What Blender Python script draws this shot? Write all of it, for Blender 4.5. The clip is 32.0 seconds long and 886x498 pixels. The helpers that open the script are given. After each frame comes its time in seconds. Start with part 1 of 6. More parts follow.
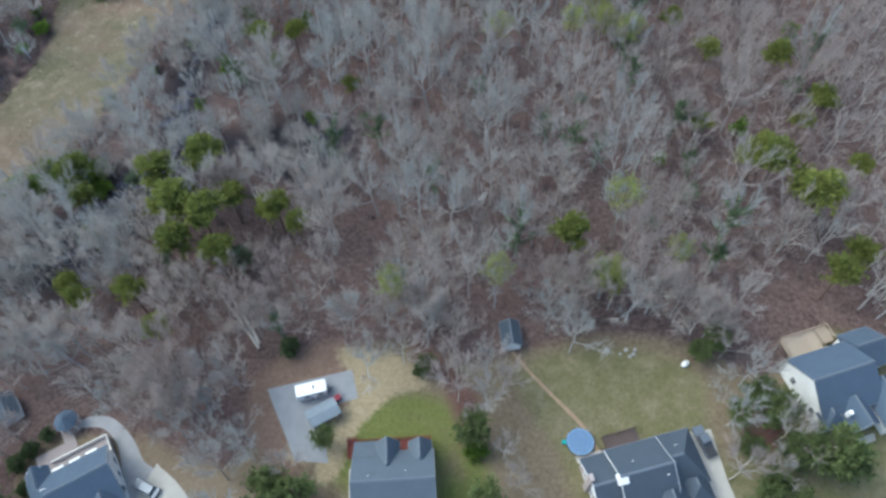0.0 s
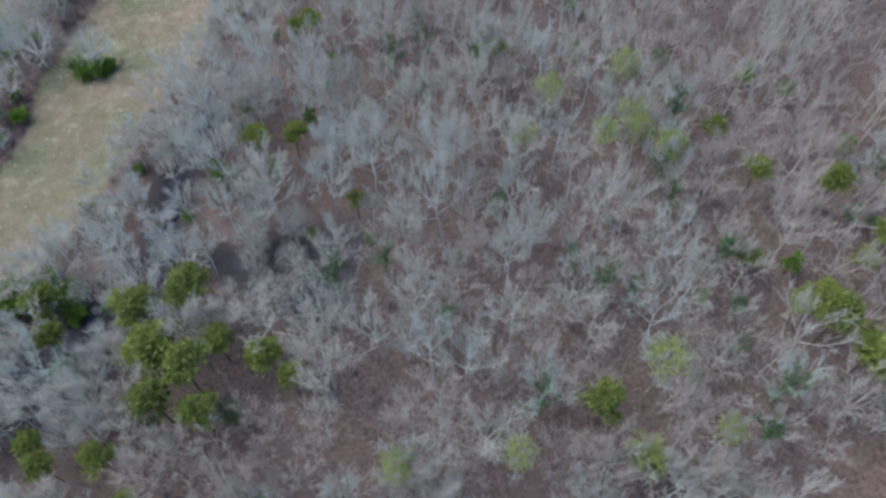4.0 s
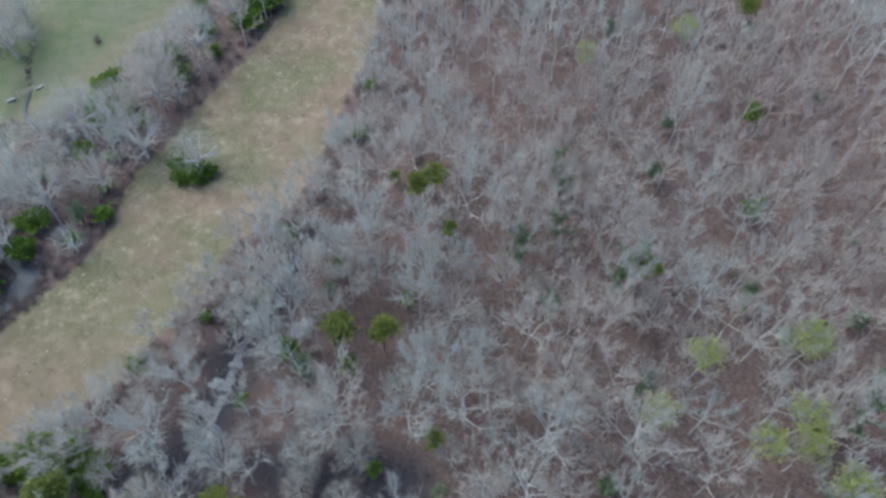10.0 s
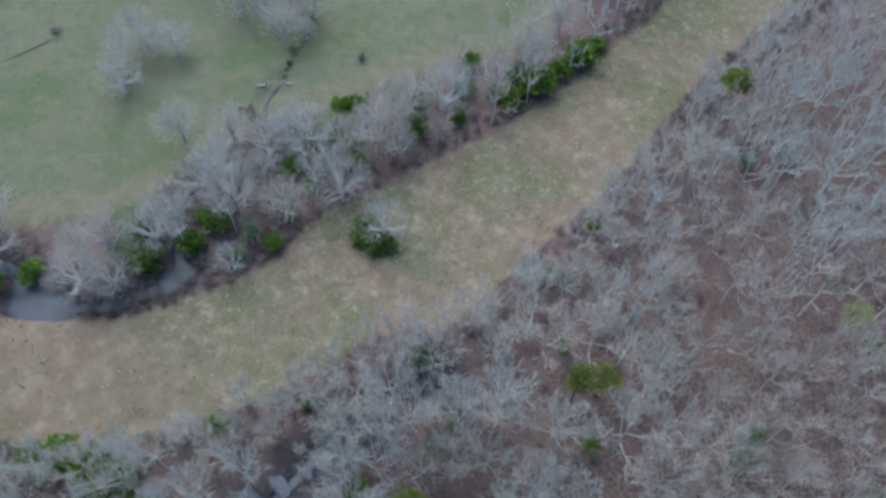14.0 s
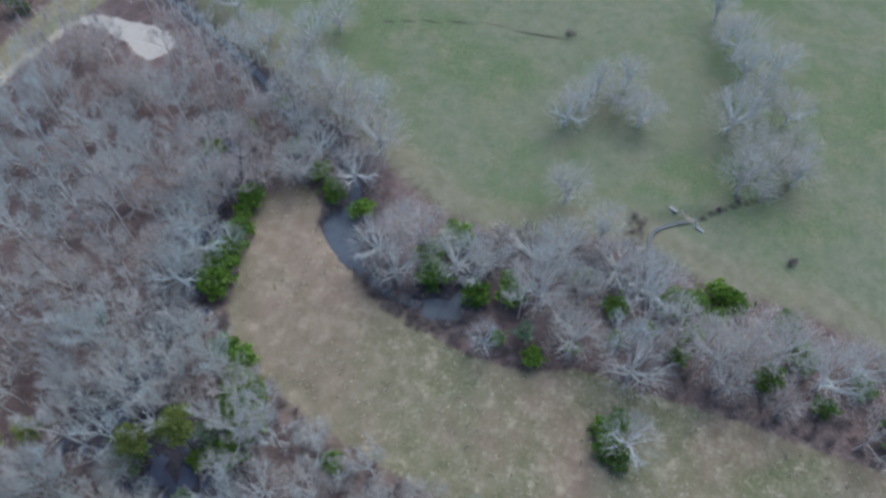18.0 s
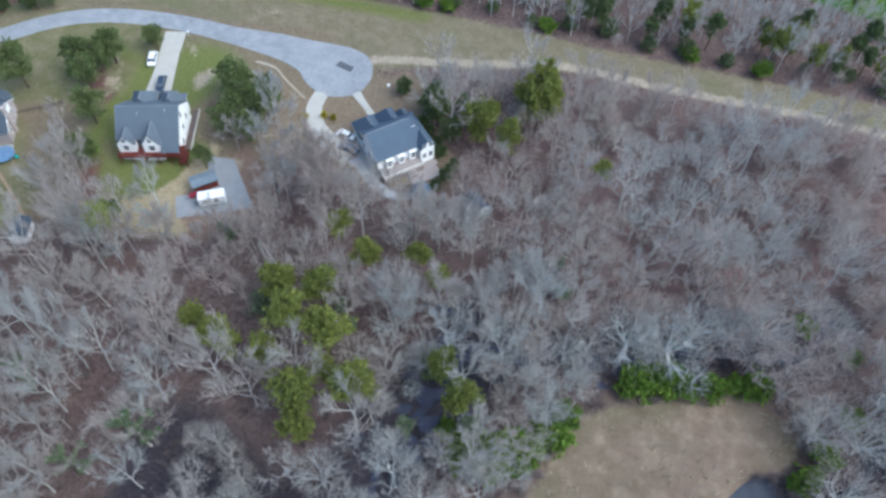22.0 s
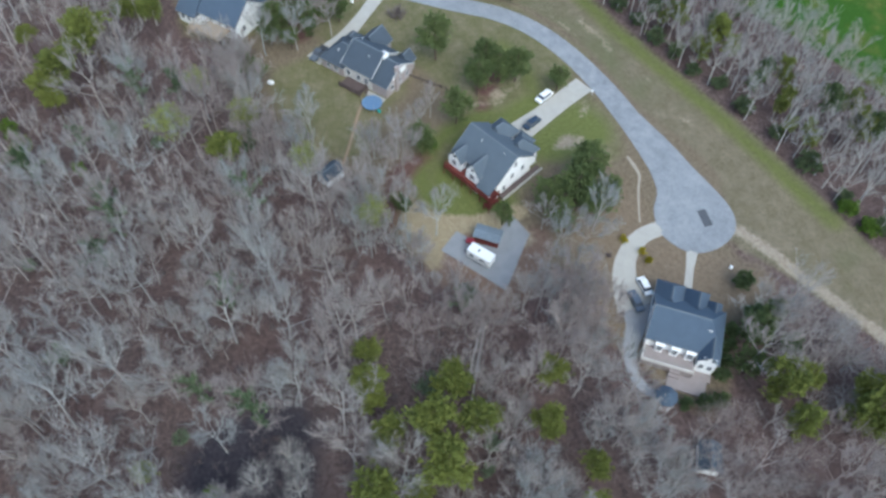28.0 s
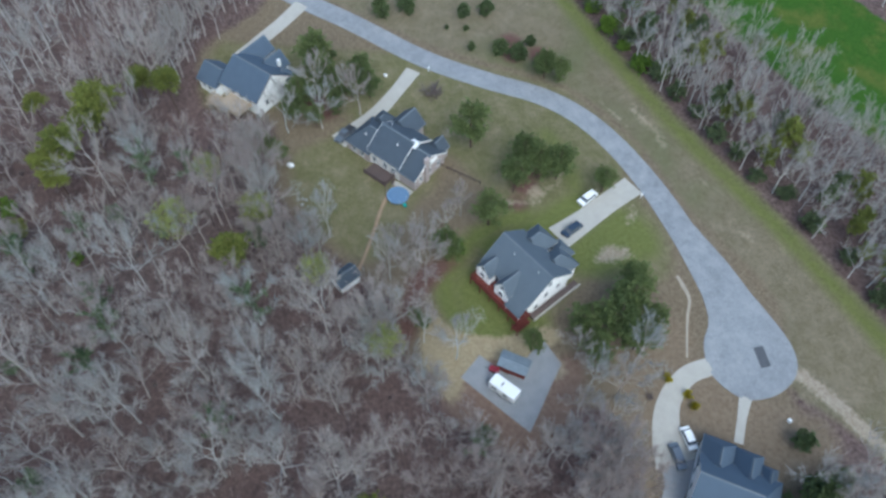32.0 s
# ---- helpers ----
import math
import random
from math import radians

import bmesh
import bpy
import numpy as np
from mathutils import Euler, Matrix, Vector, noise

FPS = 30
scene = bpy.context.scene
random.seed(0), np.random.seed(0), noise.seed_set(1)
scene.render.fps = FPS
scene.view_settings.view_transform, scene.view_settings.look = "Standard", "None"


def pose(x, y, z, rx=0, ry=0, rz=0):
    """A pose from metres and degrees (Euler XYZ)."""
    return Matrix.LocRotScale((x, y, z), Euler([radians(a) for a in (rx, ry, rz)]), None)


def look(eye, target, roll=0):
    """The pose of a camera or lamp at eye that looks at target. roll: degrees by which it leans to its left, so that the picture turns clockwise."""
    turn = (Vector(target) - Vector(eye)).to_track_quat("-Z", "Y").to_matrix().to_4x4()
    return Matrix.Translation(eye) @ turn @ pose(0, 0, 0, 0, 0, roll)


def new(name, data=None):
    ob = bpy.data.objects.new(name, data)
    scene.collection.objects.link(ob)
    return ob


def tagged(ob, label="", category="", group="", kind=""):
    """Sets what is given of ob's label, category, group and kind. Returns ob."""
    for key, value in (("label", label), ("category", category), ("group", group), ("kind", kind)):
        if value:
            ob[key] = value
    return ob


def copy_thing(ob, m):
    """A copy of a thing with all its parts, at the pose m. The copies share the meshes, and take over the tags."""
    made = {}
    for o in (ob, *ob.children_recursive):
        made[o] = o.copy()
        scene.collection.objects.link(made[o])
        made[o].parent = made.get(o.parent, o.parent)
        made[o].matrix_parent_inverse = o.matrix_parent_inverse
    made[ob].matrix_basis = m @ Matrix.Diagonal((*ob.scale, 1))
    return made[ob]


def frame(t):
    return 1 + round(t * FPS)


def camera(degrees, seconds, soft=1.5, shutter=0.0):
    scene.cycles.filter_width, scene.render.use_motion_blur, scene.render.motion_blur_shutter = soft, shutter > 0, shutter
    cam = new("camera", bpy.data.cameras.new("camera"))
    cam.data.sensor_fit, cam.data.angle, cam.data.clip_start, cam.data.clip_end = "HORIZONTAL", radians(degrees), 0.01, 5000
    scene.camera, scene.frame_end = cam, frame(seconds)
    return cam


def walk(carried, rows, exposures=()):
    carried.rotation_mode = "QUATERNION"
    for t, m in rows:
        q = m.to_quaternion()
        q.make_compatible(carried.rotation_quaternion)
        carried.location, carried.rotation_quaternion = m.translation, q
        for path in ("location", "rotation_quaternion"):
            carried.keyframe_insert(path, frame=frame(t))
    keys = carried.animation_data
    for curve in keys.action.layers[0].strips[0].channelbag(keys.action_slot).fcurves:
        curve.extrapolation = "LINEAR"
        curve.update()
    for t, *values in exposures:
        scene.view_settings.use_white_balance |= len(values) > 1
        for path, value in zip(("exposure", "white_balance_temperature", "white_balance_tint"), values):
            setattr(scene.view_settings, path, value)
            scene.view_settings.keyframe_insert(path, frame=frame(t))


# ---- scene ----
cam = camera(62.5, 32.0, soft=2.8)
PATH = [
    (0, (4.983, -0.267, 123.41), (4.914, 0.802, 121.721), -1.3),
    (0.5, (4.585, 3.659, 123.435), (4.516, 4.728, 121.746), -1.3),
    (1, (4.228, 7.585, 123.452), (4.158, 8.654, 121.764), -1.2),
    (1.5, (3.875, 11.518, 123.44), (3.804, 12.588, 121.752), -1.2),
    (2, (3.489, 15.412, 123.413), (3.419, 16.485, 121.726), -1.1),
    (2.5, (3.076, 19.255, 123.393), (3.006, 20.329, 121.707), -1.0),
    (3, (2.64, 23.072, 123.403), (2.569, 24.148, 121.719), -1.0),
    (3.5, (2.102, 27.045, 123.331), (2.031, 28.121, 121.647), -0.9),
    (5.5, (-0.126, 43.138, 122.607), (-0.295, 44.206, 120.925), -0.8),
    (6, (-0.791, 47.183, 122.54), (-0.991, 48.247, 120.858), -0.7),
    (6.5, (-1.541, 51.273, 122.495), (-1.77, 52.339, 120.818), -0.4),
    (7, (-2.293, 55.364, 122.468), (-2.554, 56.428, 120.795), -0.1),
    (7.5, (-3.043, 59.55, 122.464), (-3.334, 60.604, 120.789), -0.1),
    (8, (-3.91, 64.049, 122.444), (-4.23, 65.089, 120.766), -0.2),
    (8.5, (-4.93, 68.79, 122.377), (-5.284, 69.833, 120.707), 0.0),
    (9, (-5.842, 73.192, 122.356), (-6.198, 74.227, 120.682), -0.2),
    (9.5, (-6.775, 77.251, 122.364), (-7.134, 78.279, 120.687), -0.5),
    (10, (-7.809, 81.068, 122.377), (-8.17, 82.093, 120.698), -0.6),
    (10.5, (-8.927, 84.801, 122.366), (-9.335, 85.81, 120.687), -0.6),
    (11, (-10.06, 88.574, 122.352), (-10.48, 89.578, 120.673), -0.6),
    (11.5, (-11.204, 92.37, 122.367), (-11.478, 93.417, 120.685), -0.9),
    (12, (-12.448, 96.226, 122.422), (-12.69, 97.274, 120.736), -1.0),
    (12.5, (-13.987, 100.393, 122.446), (-14.306, 101.416, 120.757), -0.9),
    (13, (-16.003, 104.985, 122.367), (-16.51, 105.944, 120.686), -0.4),
    (13.5, (-18.309, 109.671, 122.269), (-18.999, 110.515, 120.591), 0.3),
    (14, (-20.807, 114.284, 122.16), (-21.628, 115.008, 120.486), 0.9),
    (14.5, (-23.386, 118.664, 122.085), (-24.295, 119.274, 120.411), 1.1),
    (15, (-26.137, 122.68, 122.024), (-27.093, 123.19, 120.343), 0.8),
    (15.5, (-29.339, 126.33, 121.916), (-30.374, 126.709, 120.247), 1.9),
    (17.5, (-42.564, 138.206, 121.544), (-43.657, 138.138, 119.87), 0.3),
    (18, (-46.089, 140.173, 121.452), (-47.158, 139.92, 119.781), -0.1),
    (18.5, (-49.828, 141.216, 121.344), (-50.84, 140.775, 119.676), -0.0),
    (19, (-53.714, 141.528, 121.225), (-54.636, 140.915, 119.559), 0.1),
    (19.5, (-57.559, 141.341, 121.129), (-58.363, 140.576, 119.465), 0.5),
    (20, (-61.282, 140.872, 121.029), (-61.945, 139.978, 119.368), 0.9),
    (20.5, (-64.821, 140.191, 120.95), (-65.321, 139.194, 119.29), 1.1),
    (21, (-68.213, 139.203, 120.861), (-68.536, 138.131, 119.203), 1.4),
    (21.5, (-71.39, 137.928, 120.775), (-71.528, 136.815, 119.119), 1.6),
    (22, (-74.202, 136.377, 120.717), (-74.149, 135.255, 119.062), 1.8),
    (22.5, (-76.511, 134.543, 120.684), (-76.291, 133.439, 119.031), 2.2),
    (23, (-78.333, 132.478, 120.688), (-78.1, 131.375, 119.036), 2.1),
    (23.5, (-79.781, 130.014, 120.684), (-79.475, 128.93, 119.031), 2.3),
    (24, (-80.972, 127.028, 120.633), (-80.496, 126.014, 118.977), 2.6),
    (24.5, (-81.841, 123.605, 120.536), (-81.124, 122.741, 118.881), 3.6),
    (25, (-82.315, 120.467, 120.548), (-81.494, 119.709, 118.889), 3.5),
    (25.5, (-82.209, 117.595, 120.642), (-81.381, 116.845, 118.983), 3.3),
    (27.5, (-79.057, 106.261, 121.276), (-78.223, 105.523, 119.615), 1.9),
    (28, (-77.647, 103.513, 121.297), (-76.796, 102.794, 119.636), 1.6),
    (28.5, (-75.736, 100.874, 121.227), (-74.829, 100.228, 119.565), 1.7),
    (29, (-73.434, 98.373, 121.118), (-72.452, 97.836, 119.461), 2.2),
    (29.5, (-71.06, 96.137, 121.07), (-70.061, 95.634, 119.413), 2.1),
    (30, (-68.618, 94.044, 121.03), (-67.62, 93.537, 119.373), 2.0),
    (30.5, (-66.122, 92.015, 121.007), (-65.125, 91.503, 119.351), 1.9),
    (31, (-63.552, 89.987, 120.991), (-62.56, 89.461, 119.336), 1.7),
    (31.5, (-60.888, 87.915, 120.952), (-59.925, 87.332, 119.299), 1.4),
    (32, (-58.197, 85.82, 120.905), (-57.274, 85.172, 119.253), 1.0),
]
walk(cam, [(t, look(eye, target, roll)) for t, eye, target, roll in PATH], [(0.0, 0.46, 5600, -4), (3.0, 0.60, 5600, -5), (12.0, 0.60, 5600, -5), (15.0, 0.34, 5280, -4), (22.0, 0.46, 5400, -1), (27.0, 0.28, 5480, -2), (32.0, 0.09, 5380, -3)])

# ---- light: an overcast afternoon ----
world = bpy.data.worlds.new("overcast_sky")
scene.world = world
world.use_nodes = True
wn, wl = world.node_tree.nodes, world.node_tree.links
sky = wn.new("ShaderNodeTexSky")
sky.sky_type, sky.sun_disc = "NISHITA", False
sky.sun_elevation, sky.sun_rotation = radians(52), radians(-75)
sky.air_density, sky.dust_density = 1.0, 4.0
wl.new(sky.outputs[0], wn["Background"].inputs[0])
wn["Background"].inputs[1].default_value = 0.24
sun_data = bpy.data.lights.new("sun", "SUN")
sun_data.energy, sun_data.angle, sun_data.color = 0.75, radians(60), (1.0, 0.98, 0.96)
sun = new("sun", sun_data)
sun.rotation_euler = (radians(38), 0, radians(-105))
scene.view_settings.exposure = 0.0


# ---- materials ----
DULL = 0.66


def dull(*stops):
    """The stops of a ramp, each colour scaled down by DULL."""
    return [(p, tuple(x * DULL for x in c)) for p, c in stops]


def mat(name, rough=0.8, metal=0.0, spec=0.3):
    m = bpy.data.materials.new(name)
    m.use_nodes = True
    b = m.node_tree.nodes["Principled BSDF"]
    b.inputs["Roughness"].default_value, b.inputs["Metallic"].default_value = rough, metal
    b.inputs["Specular IOR Level"].default_value = spec
    return m, m.node_tree.nodes, m.node_tree.links, b


def math_node(n, l, op, a, b=None, clamp=False):
    q = n.new("ShaderNodeMath")
    q.operation, q.use_clamp = op, clamp
    for k, v in enumerate((a, b)):
        if v is None:
            continue
        if isinstance(v, (int, float)):
            q.inputs[k].default_value = v
        else:
            l.new(v, q.inputs[k])
    return q.outputs[0]


def noise_node(n, l, scale, detail=4, rough=0.6, vec=None, dim="3D"):
    q = n.new("ShaderNodeTexNoise")
    q.inputs["Scale"].default_value, q.inputs["Detail"].default_value, q.inputs["Roughness"].default_value = scale, detail, rough
    if vec is not None:
        l.new(vec, q.inputs["Vector"])
    return q.outputs["Fac"]


def ramp(n, l, fac, *stops):
    q = n.new("ShaderNodeValToRGB")
    e = q.color_ramp.elements
    while len(e) < len(stops):
        e.new(0.5)
    for k, (p, c) in enumerate(stops):
        e[k].position, e[k].color = p, (*c, 1)
    l.new(fac, q.inputs[0])
    return q.outputs[0]


def mix(n, l, fac, a, b, mode="MIX"):
    q = n.new("ShaderNodeMix")
    q.data_type, q.blend_type = "RGBA", mode
    for k, v in ((0, fac), (6, a), (7, b)):
        if isinstance(v, (int, float)):
            q.inputs[k].default_value = v
        elif isinstance(v, tuple):
            q.inputs[k].default_value = (*v, 1)
        else:
            l.new(v, q.inputs[k])
    return q.outputs[2]


def coords(n, kind="Object"):
    return n.new("ShaderNodeTexCoord").outputs[kind]


def bump(n, l, b, height, dist, strength=0.5):
    q = n.new("ShaderNodeBump")
    q.inputs["Strength"].default_value, q.inputs["Distance"].default_value = strength, dist
    l.new(height, q.inputs["Height"])
    l.new(q.outputs[0], b.inputs["Normal"])


def plain(name, col, rough=0.7, metal=0.0, scale=2.0, var=0.25, fine=30.0, relief=0.0, random_tone=0.0):
    """A surface of one colour with stains and grain."""
    col = tuple(x * DULL for x in col) if max(col) < 0.6 and not metal else col
    m, n, l, b = mat(name, rough, metal)
    v = coords(n)
    big, small = noise_node(n, l, scale, 5, 0.65, v), noise_node(n, l, fine, 3, 0.6, v)
    lo, hi = tuple(c * (1 - var) for c in col), tuple(min(1, c * (1 + var)) for c in col)
    c = ramp(n, l, big, (0.3, lo), (0.7, hi))
    c = mix(n, l, 0.5, c, ramp(n, l, small, (0.3, tuple(x * 0.85 for x in col)), (0.7, tuple(min(1, x * 1.12) for x in col))))
    if random_tone:
        o = n.new("ShaderNodeObjectInfo").outputs["Random"]
        f = math_node(n, l, "MULTIPLY_ADD", o, random_tone)
        f.node.inputs[2].default_value = 1 - random_tone / 2
        c = mix(n, l, 1.0, c, n.new("ShaderNodeCombineColor").outputs[0], "MULTIPLY")
        cc = c.node.inputs[7].links[0].from_node
        for k in range(3):
            l.new(f, cc.inputs[k])
    l.new(c, b.inputs["Base Color"])
    if relief:
        bump(n, l, b, small, relief)
    return m


def foliage(name, dark, light, through_light=0.35):
    """Leaves or needles: dark and light clumps, a shade of its own for each tree; some light passes through."""
    m, n, l, b = mat(name, 0.75, 0, 0.15)
    isl = n.new("ShaderNodeNewGeometry").outputs["Random Per Island"]
    o = n.new("ShaderNodeObjectInfo").outputs["Random"]
    f = math_node(n, l, "MULTIPLY_ADD", o, 0.4)
    l.new(math_node(n, l, "MULTIPLY", isl, 0.6), f.node.inputs[2])
    c = ramp(n, l, f, *dull((0.05, dark), (0.95, light)))
    l.new(c, b.inputs["Base Color"])
    tr, mx = n.new("ShaderNodeBsdfTranslucent"), n.new("ShaderNodeMixShader")
    l.new(c, tr.inputs[0])
    mx.inputs[0].default_value = through_light
    l.new(b.outputs[0], mx.inputs[1])
    l.new(tr.outputs[0], mx.inputs[2])
    l.new(mx.outputs[0], n["Material Output"].inputs[0])
    return m


def bark(name, *stops, through_light=0.0):
    """Bare wood: each tree has its own tone (tone attribute or object), each twig varies a little."""
    m, n, l, b = mat(name, 0.9, 0, 0.15)
    a = n.new("ShaderNodeAttribute")
    a.attribute_name = "tone"
    info = n.new("ShaderNodeObjectInfo")
    o = info.outputs["Random"]
    isl = n.new("ShaderNodeNewGeometry").outputs["Random Per Island"]
    own = n.new("ShaderNodeAttribute")
    own.attribute_name = "own_tone"
    # a tree of a stand carries its tone in its object colour (blue 0)
    tint = n.new("ShaderNodeSeparateColor")
    l.new(info.outputs["Color"], tint.inputs[0])
    o = math_node(n, l, "MULTIPLY_ADD", o, tint.outputs["Blue"])
    l.new(math_node(n, l, "MULTIPLY", tint.outputs["Red"], math_node(n, l, "SUBTRACT", 1.0, tint.outputs["Blue"])), o.node.inputs[2])
    f = math_node(n, l, "ADD", a.outputs["Fac"], math_node(n, l, "MULTIPLY", o, math_node(n, l, "SUBTRACT", 1.0, own.outputs["Fac"])), True)
    f = math_node(n, l, "MULTIPLY", f, 0.75)
    f2 = math_node(n, l, "MULTIPLY_ADD", isl, 0.25)
    l.new(f, f2.node.inputs[2])
    c = ramp(n, l, f2, *dull(*stops))
    l.new(c, b.inputs["Base Color"])
    # flat slivers pass light, standing in for a round twig's scattering
    if through_light:
        tr, mx = n.new("ShaderNodeBsdfTranslucent"), n.new("ShaderNodeMixShader")
        l.new(c, tr.inputs[0])
        mx.inputs[0].default_value = through_light
        l.new(b.outputs[0], mx.inputs[1])
        l.new(tr.outputs[0], mx.inputs[2])
        l.new(mx.outputs[0], n["Material Output"].inputs[0])
    return m


BARK = bark("grey_bark", (0.0, (0.47, 0.39, 0.36)), (0.3, (0.62, 0.55, 0.505)), (0.55, (0.69, 0.645, 0.595)), (0.8, (0.71, 0.715, 0.69)), (0.95, (0.74, 0.76, 0.74)), (1.0, (0.66, 0.67, 0.54)))
TWIG = bark("twigs", (0.0, (0.50, 0.405, 0.375)), (0.3, (0.62, 0.535, 0.49)), (0.5, (0.645, 0.585, 0.54)), (0.7, (0.57, 0.55, 0.525)), (0.92, (0.60, 0.625, 0.615)), (1.0, (0.57, 0.58, 0.45)), through_light=0.45)
SAPLING = bark("young_stems", (0.0, (0.35, 0.275, 0.26)), (0.4, (0.44, 0.365, 0.34)), (0.8, (0.52, 0.455, 0.42)), (1.0, (0.50, 0.49, 0.41)), through_light=0.45)
BRUSH = bark("brush_stems", (0.0, (0.22, 0.16, 0.165)), (0.5, (0.31, 0.25, 0.245)), (1.0, (0.39, 0.34, 0.30)), through_light=0.35)
PINE_BARK = plain("pine_bark", (0.16, 0.11, 0.085), 0.9, scale=3, fine=20, relief=0.02)
PINE = foliage("pine_needles", (0.175, 0.205, 0.055), (0.40, 0.435, 0.11))
CEDAR = foliage("cedar_foliage", (0.09, 0.13, 0.06), (0.22, 0.275, 0.115))
PRIVET = foliage("evergreen_leaves", (0.12, 0.20, 0.035), (0.29, 0.42, 0.07))
BUD = foliage("spring_leaves", (0.37, 0.41, 0.13), (0.62, 0.65, 0.24))
IVY = foliage("ivy_leaves", (0.13, 0.20, 0.10), (0.29, 0.37, 0.20))
MUTED = foliage("lichen_green_leaves", (0.20, 0.27, 0.16), (0.34, 0.40, 0.25))

# ---- plan: the lie of the land and its zones ----


def soft(v, k=15.0):
    return -k * np.log1p(np.exp(-np.asarray(v, float) / k))


POND = [(-128.5, 94.3), (-132.5, 97.5), (-132, 101), (-128, 103), (-121.5, 105.3), (-117.8, 104.8), (-121.4, 99.6)]
POND_2 = [(-113.6, 119.5), (-115.6, 123), (-114.6, 127.5), (-112, 127.2), (-111, 122)]
MEADOW = [(-135.5, 84), (-136, 90), (-128, 94.5), (-121, 101), (-112, 110.8), (-108.5, 120), (-105, 130), (-104, 141), (-106.8, 154), (-104.6, 165), (-103.6, 178), (-100.5, 197),
          (-99.8, 217), (-100.5, 232), (-104, 262), (-108, 300), (-84, 300), (-81, 262), (-78, 240), (-72, 211), (-70, 190), (-68.5, 170), (-69, 158), (-75.5, 146), (-76.5, 134), (-80, 122),
          (-84, 110), (-90, 98), (-95.5, 89), (-103, 83.5), (-115, 81.5), (-126, 79)]
PASTURE = [(-190, 40), (-176, 62), (-157, 92), (-146, 108), (-138, 121), (-136, 138), (-141, 158), (-134, 172), (-132, 184), (-129, 199), (-122, 218), (-119, 232), (-130, 258), (-139, 291), (-150, 360),
           (-420, 420), (-460, 200), (-420, 40), (-260, -10)]
CORRIDOR = [(140, -52), (54, -32.5), (9, -26.6), (-26, -25), (-51, -22.5), (-82, -18), (-108, -13), (-135, -9.5), (-177, -3), (-215, 2), (-225, 14), (-200, 14), (-174, 8.5), (-145, 2.5), (-121, 0), (-96, -3.5),
            (-62, 0), (-48, 3), (-36, -8), (-12, -9), (10, -13), (32, -10), (58, 8), (95, 25), (150, 40)]
GREEN_FIELD = [(-190, -36), (-160, -45), (-112, -53), (-46, -60), (-6, -57.5), (24, -58.5), (60, -66), (140, -80), (150, -130), (20, -96), (-60, -100), (-150, -92), (-240, -72), (-260, -40)]
YARD = [(-50, 3), (-36, -9), (-12, -10), (10, -14), (32, -11), (58, 7), (80, 18), (99, 27), (92, 38), (86, 56), (70, 60), (58, 52), (52, 54), (46, 58), (30, 60), (18, 57), (4, 53), (-3, 56), (-12, 57), (-31, 50),
        (-30, 40), (-36, 33), (-48, 36), (-62, 38), (-72, 34), (-66, 20), (-60, 8)]
LAWN = [(-12, 20), (-15, 30), (-15.5, 36), (-12, 42), (-6, 46), (0, 46), (3, 40), (4, 30), (6, 22), (14, 22), (30, 24), (24, 30), (21, 38), (14, 50), (20, 55.5), (36, 57), (47, 52), (47, 44), (50, 36), (58, 44), (70, 62), (86, 52), (82, 44),
        (70, 28), (56, 10), (34, -8), (22, -11), (6, -12), (4, -5), (-4, -3), (-12, -2), (-20, 4), (-19, 12)]
STRAW = [(-19, 55.5), (-9.8, 55.5), (-3, 52), (-1.2, 48.5), (-7, 47), (-12, 42), (-14.5, 36.5), (-15.5, 32), (-19, 31), (-19.5, 36), (-18.5, 41), (-15, 46), (-16, 51)]
CLAY = [(-34, 46), (-31, 52), (-20, 57), (-14, 53), (-14, 45), (-20, 40), (-24, 30), (-30, 36), (-33, 41)]
RED_BANK = [(-4, 58), (2, 53), (7, 48), (8, 42), (5, 38), (2, 48), (-4, 54)]
BARE = [(-52, 6), (-38, 13), (-30, 10), (-19, 14), (-27, 27), (-42, 34), (-54, 38), (-58, 20), (-64, 8), (-58, 2)]
SAND = [(-176.5, 10), (-176.5, 15.4), (-172.8, 24.7), (-167.4, 33.6), (-170, 37), (-175, 38.5), (-180, 32), (-180.6, 23.8), (-181.1, 16), (-180, 9)]
TRACK_LINE = [(-44, 1), (-54, -1.6), (-66, -2.4), (-82, -4), (-96, -5.5), (-112, -3), (-124, -0.8), (-144, 1.8), (-160, 4), (-176, 8)]
CREEK_LINE = [(-240, -14), (-228, -2), (-216, 7), (-205, 17), (-195, 26), (-183, 45), (-172, 60), (-161, 74), (-153, 86), (-144, 95.5), (-135, 99.5), (-128, 99)]
BROOK_LINE = [(-121, 104), (-115, 112), (-113.5, 124), (-121, 128.5), (-130, 133), (-133, 141), (-129, 153), (-127, 161), (-133, 164), (-143, 163.5), (-149, 173)]
WETLAND = [(-75, 90), (-68, 104), (-50, 112), (-36, 117), (-22, 118), (-16, 107), (-20, 90), (-30, 86), (-38, 91), (-52, 99), (-62, 90), (-70, 80)]
DITCH_LINE = [(-197, 88), (-200, 98), (-203, 115), (-202, 130), (-203, 142)]
PATH_LINE = [(13.6, 55.8), (17, 51.6), (21, 47.2), (24.6, 43.4), (26.6, 40.6), (28, 37.4)]


